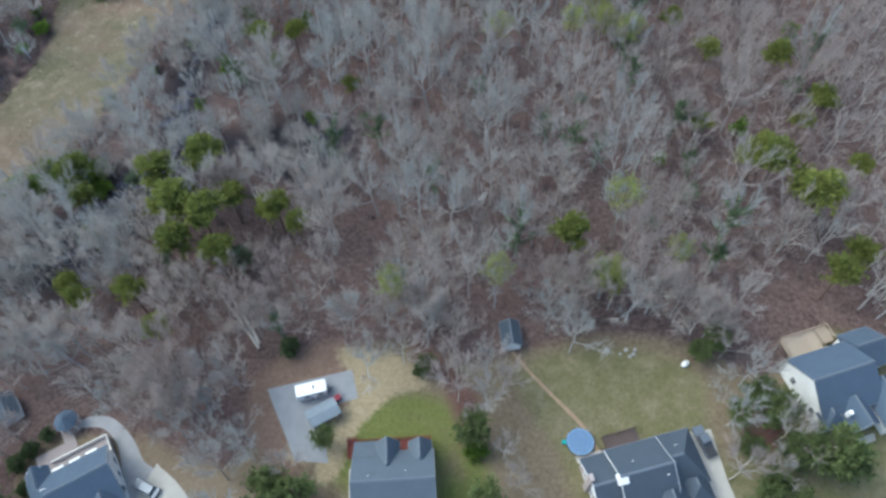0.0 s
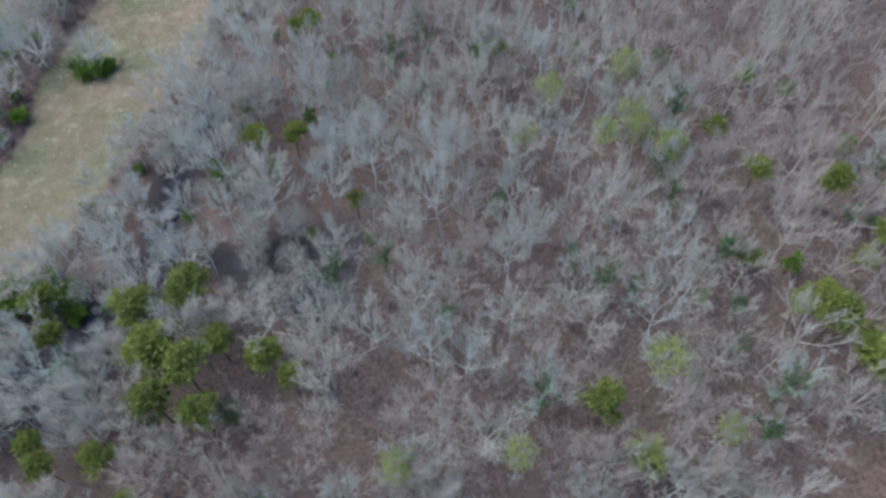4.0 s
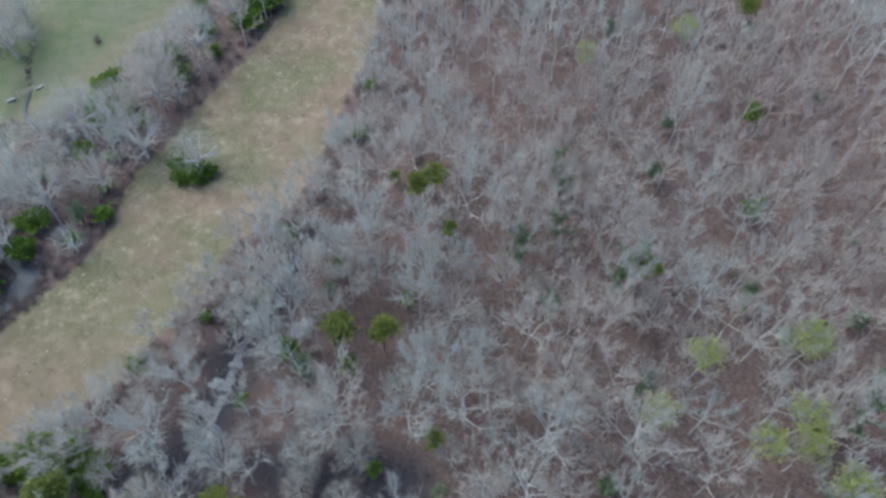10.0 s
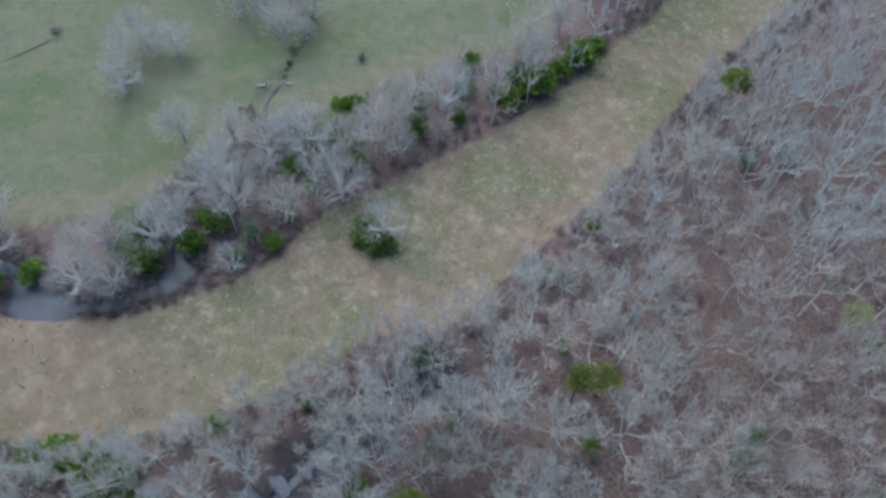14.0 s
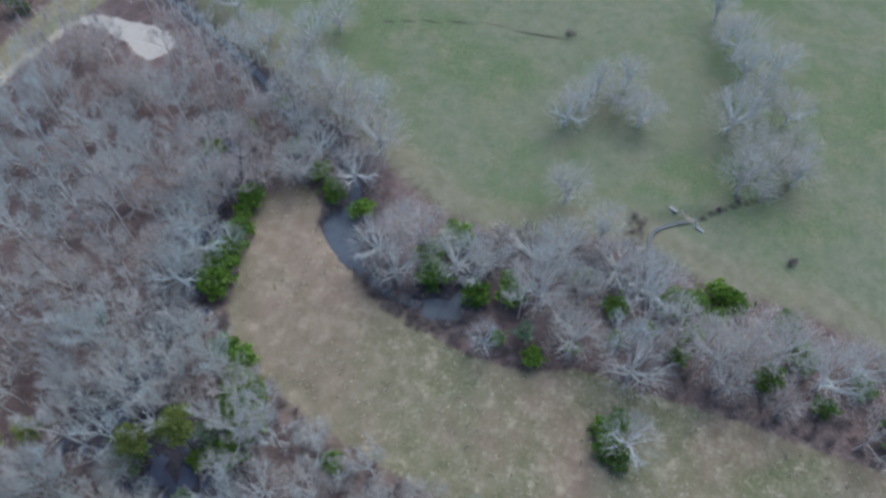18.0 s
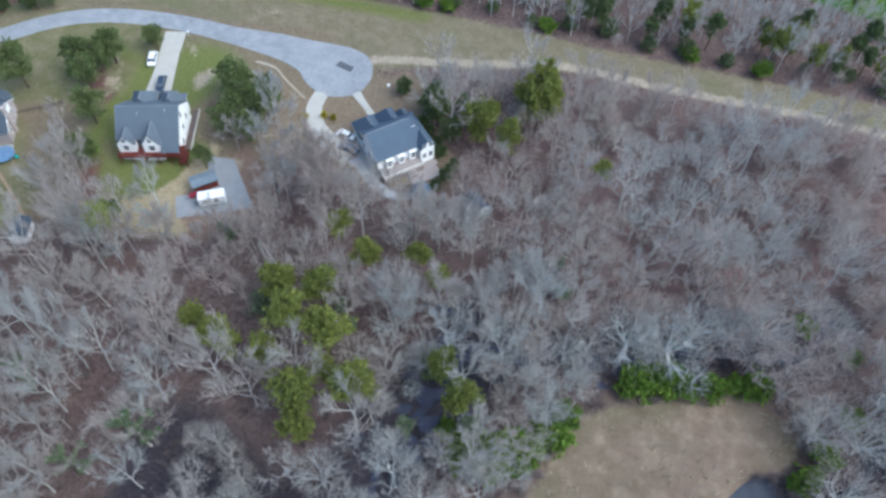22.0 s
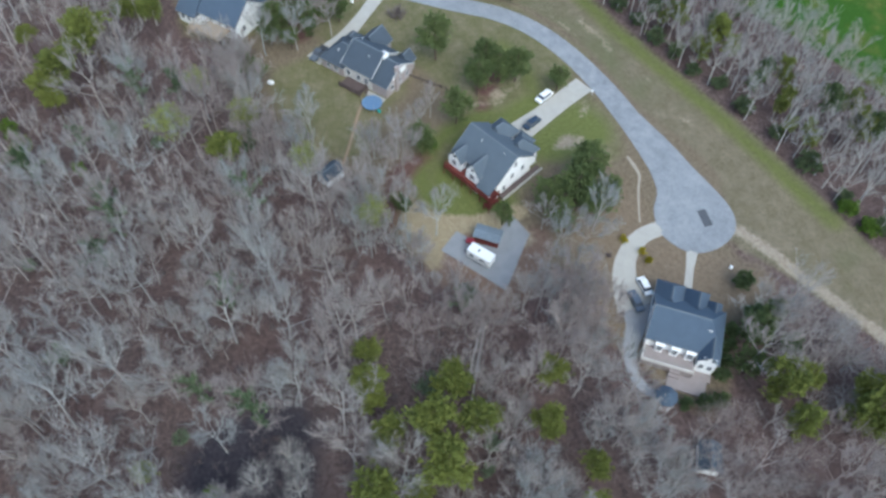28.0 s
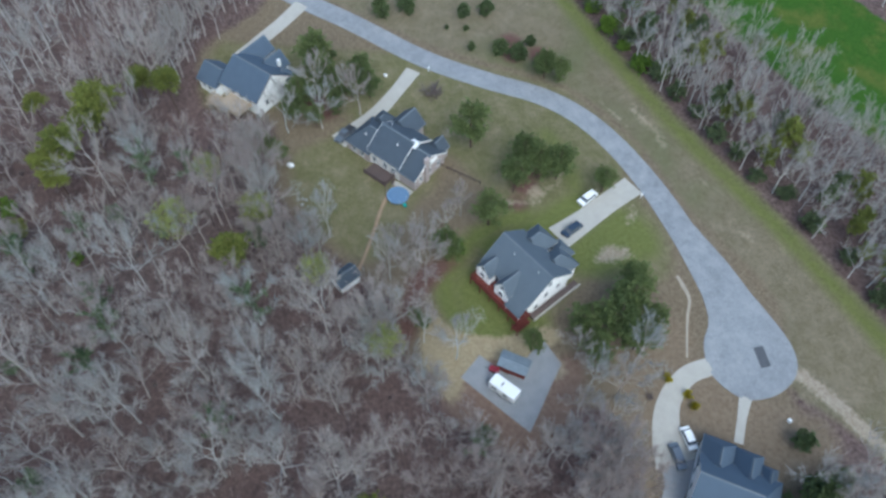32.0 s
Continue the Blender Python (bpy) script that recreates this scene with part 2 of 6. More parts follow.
def rounded(pts, steps=5, closed=True):
    """A smooth line through the points."""
    p = np.array(pts, float)
    n = len(p)
    out = []
    for k in range(n if closed else n - 1):
        if closed:
            a, b, c, d = p[(k - 1) % n], p[k], p[(k + 1) % n], p[(k + 2) % n]
        else:
            a, b, c, d = p[max(k - 1, 0)], p[k], p[k + 1], p[min(k + 2, n - 1)]
        for s in np.arange(steps) / steps:
            out.append(0.5 * (2 * b + (c - a) * s + (2 * a - 5 * b + 4 * c - d) * s * s + (3 * b - a - 3 * c + d) * s ** 3))
    if not closed:
        out.append(p[-1])
    return np.array(out)


def line_dist(x, y, line, closed):
    best = np.full(x.shape, 1e9)
    n = len(line)
    for k in range(n if closed else n - 1):
        a, b = line[k], line[(k + 1) % n]
        d = b - a
        u = np.clip(((x - a[0]) * d[0] + (y - a[1]) * d[1]) / max(d @ d, 1e-9), 0, 1)
        best = np.minimum(best, np.hypot(x - a[0] - u * d[0], y - a[1] - u * d[1]))
    return best


def inside(x, y, poly):
    """Metres inside (plus) or outside (minus) a rounded outline."""
    x, y = np.asarray(x, float), np.asarray(y, float)
    line = rounded(poly, 3)
    odd = np.zeros(x.shape, bool)
    for k in range(len(line)):
        a, b = line[k], line[(k + 1) % len(line)]
        with np.errstate(divide="ignore", invalid="ignore"):
            odd ^= ((a[1] > y) != (b[1] > y)) & (x < (b[0] - a[0]) * (y - a[1]) / (b[1] - a[1] + 1e-12) + a[0])
    d = line_dist(x, y, line, True)
    return np.where(odd, d, -d)


def near(x, y, line, half):
    return half - line_dist(np.asarray(x, float), np.asarray(y, float), rounded(line, 4, False), False)


def lie(x, y):
    """The height of the land, without its small bumps."""
    return 0.3 + 0.05 * soft(np.asarray(x, float) + 15) + 0.008 * soft(60 - np.asarray(y, float)) - 0.06 * soft(30 - np.asarray(x, float))


def step(a, b, v):
    u = np.clip((v - a) / (b - a), 0, 1)
    return u * u * (3 - 2 * u)


def mesh_np(name, verts, faces, material=None, parent=None, label="", tone=None, smooth=False):
    """One mesh object from arrays of corners and triangles or quads."""
    me = bpy.data.meshes.new(name)
    v, f = np.asarray(verts, np.float32), np.asarray(faces, np.int32)
    k = f.shape[1]
    me.vertices.add(len(v))
    me.vertices.foreach_set("co", v.ravel())
    me.loops.add(f.size)
    me.loops.foreach_set("vertex_index", f.ravel())
    me.polygons.add(len(f))
    me.polygons.foreach_set("loop_start", np.arange(0, f.size, k, dtype=np.int32))
    me.polygons.foreach_set("loop_total", np.full(len(f), k, np.int32))
    me.polygons.foreach_set("use_smooth", np.full(len(f), smooth))
    if tone is not None:
        me.attributes.new("tone", "FLOAT", "POINT").data.foreach_set("value", np.asarray(tone, np.float32))
        me.attributes.new("own_tone", "FLOAT", "POINT").data.foreach_set("value", np.ones(len(v), np.float32))
    me.update(calc_edges=True)
    if material:
        me.materials.append(material)
    ob = new(name, me)
    if parent:
        ob.parent = parent
    if label:
        tagged(ob, label)
    return ob


def part(name, bm, material, parent, label=""):
    me = bpy.data.meshes.new(name)
    bmesh.ops.recalc_face_normals(bm, faces=bm.faces)
    bm.to_mesh(me)
    bm.free()
    me.materials.append(material)
    ob = new(name, me)
    ob.parent = parent
    if label:
        tagged(ob, label)
    return ob


def thing(name, x, y, z=None, turn=0.0, label="", category="", group="", kind="", scale=1.0):
    e = new(name)
    e.matrix_basis = pose(x, y, float(lie(x, y)) if z is None else z, 0, 0, turn) @ Matrix.Scale(scale, 4)
    e.empty_display_size = 0.1
    return tagged(e, label, category, group, kind)


def box(bm, x0, x1, y0, y1, z0, z1):
    c = [bm.verts.new(p) for p in ((x0, y0, z0), (x1, y0, z0), (x1, y1, z0), (x0, y1, z0), (x0, y0, z1), (x1, y0, z1), (x1, y1, z1), (x0, y1, z1))]
    for q in ((0, 3, 2, 1), (4, 5, 6, 7), (0, 1, 5, 4), (1, 2, 6, 5), (2, 3, 7, 6), (3, 0, 4, 7)):
        bm.faces.new([c[k] for k in q])
    return bm


def boxes(*lims):
    bm = bmesh.new()
    for q in lims:
        box(bm, *q)
    return bm


def soft_box(x0, x1, y0, y1, z0, z1, r=0.03, segs=2):
    bm = box(bmesh.new(), x0, x1, y0, y1, z0, z1)
    bmesh.ops.bevel(bm, geom=bm.edges[:], offset=r, segments=segs, affect="EDGES", profile=0.7)
    return bm


def rod(bm, a, b, r, n=6, r2=None):
    a, b = Vector(a), Vector(b)
    q = (b - a).to_track_quat("Z", "Y")
    ra, rb = [], []
    for k in range(n):
        d = q @ Vector((math.cos(2 * math.pi * k / n), math.sin(2 * math.pi * k / n), 0))
        ra.append(bm.verts.new(a + d * r))
        rb.append(bm.verts.new(b + d * (r if r2 is None else r2)))
    for k in range(n):
        bm.faces.new((ra[k], ra[(k + 1) % n], rb[(k + 1) % n], rb[k]))
    bm.faces.new(ra[::-1])
    bm.faces.new(rb)
    return bm


def prism(bm, outline, z0, z1):
    lo, hi = [bm.verts.new((*p, z0)) for p in outline], [bm.verts.new((*p, z1)) for p in outline]
    n = len(lo)
    for k in range(n):
        bm.faces.new((lo[k], lo[(k + 1) % n], hi[(k + 1) % n], hi[k]))
    bm.faces.new(lo[::-1])
    bm.faces.new(hi)
    return bm


# ---- ground ----
def ground_material():
    m, n, l, b = mat("ground_cover", 0.95, 0, 0.1)
    v = coords(n)
    n03, n1, n4, n15 = noise_node(n, l, 0.035, 3, 0.6, v), noise_node(n, l, 0.3, 4, 0.65, v), noise_node(n, l, 1.3, 4, 0.7, v), noise_node(n, l, 7.0, 3, 0.7, v)

    def zone(name, wobble, edge):
        a = n.new("ShaderNodeAttribute")
        a.attribute_name = name
        w = math_node(n, l, "MULTIPLY", math_node(n, l, "SUBTRACT", n4, 0.5), wobble)
        w2 = math_node(n, l, "MULTIPLY", math_node(n, l, "SUBTRACT", n1, 0.5), wobble)
        s = math_node(n, l, "ADD", math_node(n, l, "ADD", a.outputs["Fac"], w), w2)
        return math_node(n, l, "MULTIPLY_ADD", s, 1.0 / edge, True), s

    def masked(base, name, wobble, edge, col):
        f, s = zone(name, wobble, edge)
        f.node.inputs[2].default_value = 0.5
        return mix(n, l, f, base, col)

    fine = ramp(n, l, n15, *dull((0.25, (0.6, 0.6, 0.6)), (0.75, (1.3, 1.3, 1.3))))
    litter = ramp(n, l, n1, (0.25, (0.11, 0.072, 0.067)), (0.5, (0.20, 0.136, 0.122)), (0.75, (0.295, 0.216, 0.19)))
    litter = mix(n, l, ramp(n, l, n03, (0.42, (0, 0, 0)), (0.62, (1, 1, 1))), litter, ramp(n, l, n4, (0.3, (0.135, 0.098, 0.092)), (0.7, (0.27, 0.213, 0.19))))
    # clumpy texture; its near-black spots put deep shade into the litter's colour
    litter = mix(n, l, 0.5, litter, ramp(n, l, n4, (0.36, (0.045, 0.031, 0.032)), (0.5, (0.175, 0.119, 0.108)), (0.66, (0.30, 0.222, 0.193))))
    c = litter
    wet = ramp(n, l, n4, (0.3, (0.03, 0.03, 0.042)), (0.7, (0.11, 0.095, 0.105)))
    damp = ramp(n, l, n1, (0.3, (0.095, 0.064, 0.062)), (0.5, (0.175, 0.122, 0.113)), (0.7, (0.25, 0.185, 0.168)))
    c = masked(c, "damp", 14.0, 12.0, damp)
    c = masked(c, "wet", 6.0, 5.0, wet)
    meadow = ramp(n, l, n1, (0.28, (0.13, 0.125, 0.065)), (0.45, (0.18, 0.165, 0.095)), (0.6, (0.25, 0.21, 0.14)), (0.74, (0.41, 0.34, 0.24)))
    tan = ramp(n, l, n1, (0.3, (0.20, 0.143, 0.102)), (0.55, (0.28, 0.207, 0.153)), (0.75, (0.395, 0.30, 0.222)))
    n11 = noise_node(n, l, 0.11, 3, 0.6, v)
    meadow = mix(n, l, ramp(n, l, n11, (0.5, (0, 0, 0)), (0.62, (0.7, 0.7, 0.7))), meadow, ramp(n, l, n4, (0.3, (0.105, 0.115, 0.05)), (0.7, (0.175, 0.165, 0.085))))
    meadow = mix(n, l, 0.25, meadow, ramp(n, l, n4, (0.3, (0.10, 0.105, 0.055)), (0.7, (0.33, 0.29, 0.20))))
    meadow = mix(n, l, ramp(n, l, n03, (0.42, (0, 0, 0)), (0.58, (1, 1, 1))), meadow, tan)
    meadow = mix(n, l, ramp(n, l, noise_node(n, l, 0.42, 5, 0.7, v), (0.55, (0, 0, 0)), (0.68, (0.75, 0.75, 0.75))), meadow, ramp(n, l, n4, (0.3, (0.31, 0.245, 0.165)), (0.7, (0.48, 0.405, 0.30))))
    meadow = mix(n, l, ramp(n, l, n4, (0.6, (0, 0, 0)), (0.72, (0.6, 0.6, 0.6))), meadow, (0.52, 0.46, 0.34))
    c = masked(c, "meadow", 1.6, 0.8, meadow)
    c = masked(c, "meadow_west", 5.0, 9.0, mix(n, l, 0.68, meadow, tan))
    pasture = ramp(n, l, n1, (0.25, (0.142, 0.158, 0.09)), (0.5, (0.192, 0.194, 0.124)), (0.75, (0.255, 0.226, 0.162)))
    pasture = mix(n, l, ramp(n, l, n03, (0.45, (0, 0, 0)), (0.6, (1, 1, 1))), pasture, ramp(n, l, n4, (0.3, (0.115, 0.152, 0.062)), (0.7, (0.165, 0.188, 0.095))))
    pasture = mix(n, l, ramp(n, l, n11, (0.5, (0, 0, 0)), (0.66, (0.75, 0.75, 0.75))), pasture, ramp(n, l, n4, (0.3, (0.20, 0.185, 0.11)), (0.7, (0.27, 0.235, 0.155))))
    pasture = mix(n, l, 0.25, pasture, ramp(n, l, n4, (0.35, (0.095, 0.115, 0.065)), (0.65, (0.205, 0.205, 0.145))))
    c = masked(c, "pasture", 3.0, 3.0, pasture)
    rim = ramp(n, l, n1, (0.3, (0.20, 0.165, 0.11)), (0.7, (0.30, 0.245, 0.18)))
    c = masked(c, "pasture_rim", 4.0, 4.0, mix(n, l, 0.55, pasture, rim))
    c = masked(c, "ditch", 0.5, 0.5, ramp(n, l, n4, (0.3, (0.05, 0.05, 0.032)), (0.7, (0.12, 0.11, 0.075))))
    corridor = ramp(n, l, n1, (0.3, (0.205, 0.175, 0.105)), (0.5, (0.265, 0.22, 0.148)), (0.7, (0.345, 0.28, 0.20)))
    corridor = mix(n, l, 0.4, corridor, ramp(n, l, n4, (0.3, (0.13, 0.125, 0.06)), (0.7, (0.35, 0.29, 0.205))))
    c = masked(c, "corridor", 2.0, 1.5, mix(n, l, ramp(n, l, n03, (0.5, (0, 0, 0)), (0.64, (0.6, 0.6, 0.6))), corridor, (0.18, 0.19, 0.09)))
    field = ramp(n, l, n4, (0.3, (0.045, 0.115, 0.014)), (0.7, (0.085, 0.175, 0.026)))
    field = mix(n, l, ramp(n, l, n11, (0.48, (0, 0, 0)), (0.62, (0.8, 0.8, 0.8))), field, ramp(n, l, n4, (0.3, (0.12, 0.15, 0.03)), (0.7, (0.185, 0.20, 0.05))))
    c = masked(c, "green_field", 2.0, 1.0, field)
    yard = ramp(n, l, n4, (0.3, (0.19, 0.145, 0.10)), (0.5, (0.255, 0.20, 0.135)), (0.75, (0.32, 0.26, 0.18)))
    c = masked(c, "yard", 2.5, 2.0, yard)
    lawn = ramp(n, l, n1, (0.28, (0.145, 0.157, 0.062)), (0.45, (0.20, 0.193, 0.092)), (0.62, (0.275, 0.24, 0.145)), (0.75, (0.385, 0.315, 0.21)))
    lawn = mix(n, l, 0.35, lawn, ramp(n, l, n4, (0.3, (0.13, 0.135, 0.05)), (0.7, (0.37, 0.30, 0.185))))
    c = masked(c, "lawn", 3.0, 2.5, lawn)
    c = masked(c, "lush", 2.0, 3.0, ramp(n, l, n4, (0.3, (0.155, 0.18, 0.05)), (0.7, (0.235, 0.245, 0.085))))
    c = masked(c, "bare", 2.5, 3.0, ramp(n, l, n4, (0.3, (0.23, 0.17, 0.115)), (0.7, (0.33, 0.26, 0.185))))
    c = masked(c, "red_bank", 2.0, 2.0, ramp(n, l, n4, (0.3, (0.14, 0.075, 0.065)), (0.7, (0.24, 0.14, 0.115))))
    c = masked(c, "clay", 2.0, 2.0, ramp(n, l, n4, (0.3, (0.23, 0.15, 0.115)), (0.7, (0.34, 0.24, 0.18))))
    c = masked(c, "straw", 2.0, 1.2, ramp(n, l, n4, (0.25, (0.36, 0.28, 0.17)), (0.7, (0.54, 0.445, 0.29))))
    c = masked(c, "scrape", 2.6, 1.3, ramp(n, l, n4, (0.3, (0.36, 0.29, 0.20)), (0.7, (0.52, 0.44, 0.33))))
    c = masked(c, "sand", 2.5, 0.8, ramp(n, l, n4, (0.3, (0.43, 0.36, 0.31)), (0.7, (0.60, 0.525, 0.465))))
    c = masked(c, "track", 1.6, 0.8, ramp(n, l, n4, (0.3, (0.36, 0.29, 0.21)), (0.7, (0.56, 0.48, 0.38))))
    c = mix(n, l, 1.0, c, fine, "MULTIPLY")
    l.new(c, b.inputs["Base Color"])
    bump(n, l, b, n15, 0.12, 0.6)
    return m


def build_ground():
    fx, fy = np.arange(-250, 146, 1.5), np.arange(-120, 312, 1.5)
    far = np.array([20, 60, 150, 350, 800, 1800, 3500.0])
    gx, gy = np.r_[fx[0] - far[::-1], fx, fx[-1] + far], np.r_[fy[0] - far[::-1], fy, fy[-1] + far]
    X, Y = [a.ravel() for a in np.meshgrid(gx, gy)]
    w, h = len(gx), len(gy)
    road = np.maximum(near(X, Y, ROAD_LINE, 5), inside(X, Y, YARD))
    rng = np.random.default_rng(3)
    bumps = rng.normal(0, 0.09, X.shape) * step(0, -4, road)
    water = np.maximum(np.maximum(inside(X, Y, POND), inside(X, Y, POND_2)), -60.0)
    water = np.maximum(water, np.maximum(near(X, Y, CREEK_LINE, 1.3), np.maximum(near(X, Y, BROOK_LINE, 1.2), near(X, Y, WET_LINE, 0.6))))
    Z = lie(np.clip(X, -400, 300), np.clip(Y, -200, 400)) + bumps - 1.2 * step(-2.5, 1.0, water)
    q = np.arange(w * h).reshape(h, w)
    F = np.stack([q[:-1, :-1], q[:-1, 1:], q[1:, 1:], q[1:, :-1]], -1).reshape(-1, 4)
    ob = mesh_np("ground", np.stack([X, Y, Z], 1), F, ground_material(), smooth=True)
    tagged(ob, "reddish leaf litter, dry meadow grass, green pasture and worn lawns", "ground", kind="structure")
    zones = {"meadow": inside(X, Y, MEADOW), "pasture": inside(X, Y, PASTURE), "pasture_rim": np.minimum(inside(X, Y, PASTURE) + 1, 7 - inside(X, Y, PASTURE)), "corridor": inside(X, Y, CORRIDOR), "green_field": inside(X, Y, GREEN_FIELD), "yard": inside(X, Y, YARD), "lawn": inside(X, Y, LAWN),
             "straw": inside(X, Y, STRAW), "clay": inside(X, Y, CLAY), "red_bank": np.maximum.reduce([inside(X, Y, RED_BANK)] + [r - np.hypot(X - a, Y - b) for a, b, r in ((50, -9, 3.0), (43, -12.5, 2.6), (46, -7, 2.4), (13, 15, 2.6), (15, 11, 2.2), (10, 19, 2.0), (58, 41, 3.0), (54, 40, 2.4))]), "bare": inside(X, Y, BARE), "sand": inside(X, Y, SAND), "track": near(X, Y, TRACK_LINE, 1.3),
             "wet": np.maximum(np.maximum(np.maximum.reduce([near(X, Y, WET_LINE, 5), near(X, Y, WET_LINE[5:9], 9), inside(X, Y, WETLAND) - 3.5]), near(X, Y, BROOK_LINE, 1.0)), water + 2), "lush": np.maximum(5.5 - np.hypot((X + 6) / 1.6, Y - 38) , np.maximum.reduce([near(X, Y, [(3, 8), (3, 20), (4, 30)], 3.0), inside(X, Y, [(-3, 1.5), (-10, 0), (-15.5, 3), (-14.5, 9), (-13, 16), (-9, 20), (-4.6, 18), (-3.2, 9)]), near(X, Y, [(7, 20), (8, 30), (4, 41), (-4, 45), (-12, 41), (-15, 33)], 2.2), near(X, Y, [(60, -31), (9, -24.2), (-26, -22.2), (-60, -18.6)], 1.9), near(X, Y, [(7, 6), (14, 3), (22, 2)], 1.5)])),
             "ditch": np.maximum.reduce([near(X, Y, DITCH_LINE, 0.55), near(X, Y, [(-149, 173), (-154, 180), (-160, 190), (-165, 193)], 0.75), near(X, Y, [(-222, 118), (-228, 126), (-229, 136)], 0.6)]),
             "damp": np.maximum.reduce([np.where((X > -100) & (Y > 100), 16 + inside(X, Y, MEADOW), -60), near(X, Y, WET_LINE, 18), near(X, Y, BROOK_LINE, 20), near(X, Y, CREEK_LINE, 14), inside(X, Y, [(-75, 90), (-70, 60), (-95, 15), (-180, 12), (-190, 40), (-150, 85), (-115, 78)])]),
             "meadow_west": np.minimum(inside(X, Y, MEADOW), (116 - Y) * 0.35),
             "scrape": np.maximum.reduce([near(X, Y, [(25.6, -14.7), (18.6, -15.1), (9, -14)], -0.05), near(X, Y, [(16.7, -19.5), (10.7, -19.2), (4.4, -18.3)], 0.35), near(X, Y, [(24, -19.8), (17, -21)], -0.3), near(X, Y, [(-6.2, -17.3), (-9, -17.5)], 0.1), near(X, Y, [(-17.1, -15.6), (-24, -15.2)], -0.15), near(X, Y, [(-12, -18.6), (-26, -18.9), (-39.4, -18.1)], -0.35), near(X, Y, [(-4.5, -1), (-6.5, 3)], 0.5), near(X, Y, [(11, 19.5), (8.5, 16), (8.9, 13), (10, 8.5), (12.5, 4.5)], 0.35)] + [r - np.hypot(X - a, Y - b) for a, b, r in ((-10.3, 11, 2.0), (-11.7, 8.6, 1.4), (-10.2, 13.6, 1.2), (9.9, 14, 1.6), (-22.9, 36.7, 2.5), (34, 20, 0.8), (12, 22, 1.0))])}
    for key, val in zones.items():
        ob.data.attributes.new(key, "FLOAT", "POINT").data.foreach_set("value", np.clip(val, -60, 60).astype(np.float32))
    return ob


ROAD_LINE = [(112, 36), (90.5, 27), (76.5, 20.3), (57, 12.2), (43, 3.6), (32, -4.2), (22, -8), (10.5, -8.9), (-2, -7.6), (-13, -5.2), (-24, -2.3), (-34, 1)]
WET_LINE = [(-150, 60), (-139.9, 69.7), (-118, 71), (-104.9, 73.7), (-90, 74), (-78.3, 74.5), (-72.3, 83), (-67.3, 89.9), (-62.5, 98), (-62, 112), (-64, 130), (-62, 150)]
build_ground()

# ---- roads, drives, pads ----


def asphalt():
    m, n, l, b = mat("worn_asphalt", 0.9, 0, 0.3)
    v = coords(n)
    c = ramp(n, l, noise_node(n, l, 0.12, 5, 0.7, v), (0.3, (0.15, 0.156, 0.172)), (0.48, (0.235, 0.243, 0.26)), (0.66, (0.34, 0.348, 0.36)))
    c = mix(n, l, 0.35, c, ramp(n, l, noise_node(n, l, 0.5, 5, 0.75, v), (0.35, (0.13, 0.135, 0.148)), (0.65, (0.36, 0.367, 0.38))))
    c = mix(n, l, 0.45, c, ramp(n, l, noise_node(n, l, 3.0, 4, 0.7, v), (0.3, (0.15, 0.157, 0.17)), (0.7, (0.30, 0.307, 0.32))))
    q = n.new("ShaderNodeTexVoronoi")
    q.feature = "DISTANCE_TO_EDGE"
    q.inputs["Scale"].default_value = 0.22
    w = n.new("ShaderNodeVectorMath")
    w.operation = "MULTIPLY_ADD"
    s = n.new("ShaderNodeTexNoise")
    s.inputs["Scale"].default_value, s.inputs["Detail"].default_value = 0.6, 4
    l.new(v, s.inputs["Vector"])
    l.new(s.outputs["Color"], w.inputs[0])
    w.inputs[1].default_value = (3, 3, 3)
    l.new(v, w.inputs[2])
    l.new(w.outputs[0], q.inputs["Vector"])
    c = mix(n, l, ramp(n, l, q.outputs["Distance"], (0.0, (0.22, 0.22, 0.22)), (0.03, (0, 0, 0))), c, (0.10, 0.104, 0.115))
    l.new(c, b.inputs["Base Color"])
    return m


ASPHALT = asphalt()
CONCRETE = plain("concrete", (0.595, 0.56, 0.50), 0.85, scale=0.6, var=0.14, fine=8)
GRAVEL = plain("grey_gravel", (0.37, 0.375, 0.395), 0.95, scale=0.5, var=0.2, fine=9, relief=0.04)
PATCH = plain("fresh_asphalt_patch", (0.13, 0.135, 0.15), 0.9, scale=1.0, var=0.2)


def ribbon(name, line, halves, material, lift=0.05, label="", category="road", steps=6):
    """A paved strip of changing half width that follows the land, 12 cm thick at its edges."""
    p = rounded(line, steps, False)
    hw = np.interp(np.linspace(0, 1, len(p)), np.linspace(0, 1, len(halves)), halves)
    d = np.gradient(p, axis=0)
    d /= np.linalg.norm(d, axis=1)[:, None]
    nrm = np.stack([-d[:, 1], d[:, 0]], 1)
    cols = []
    for k, dz in ((-1.0, -0.15), (-1.0, 0), (-0.5, 0.02), (0, 0.03), (0.5, 0.02), (1.0, 0), (1.0, -0.15)):
        q = p + nrm * (k * hw)[:, None]
        cols.append(np.c_[q, lie(q[:, 0], q[:, 1]) + lift + dz])
    V = np.stack(cols, 1).reshape(-1, 3)
    i = np.arange(len(p) * 7).reshape(-1, 7)
    F = np.stack([i[:-1, :-1], i[:-1, 1:], i[1:, 1:], i[1:, :-1]], -1).reshape(-1, 4)
    return tagged(mesh_np(name, V, F, material), label, category, kind="structure")


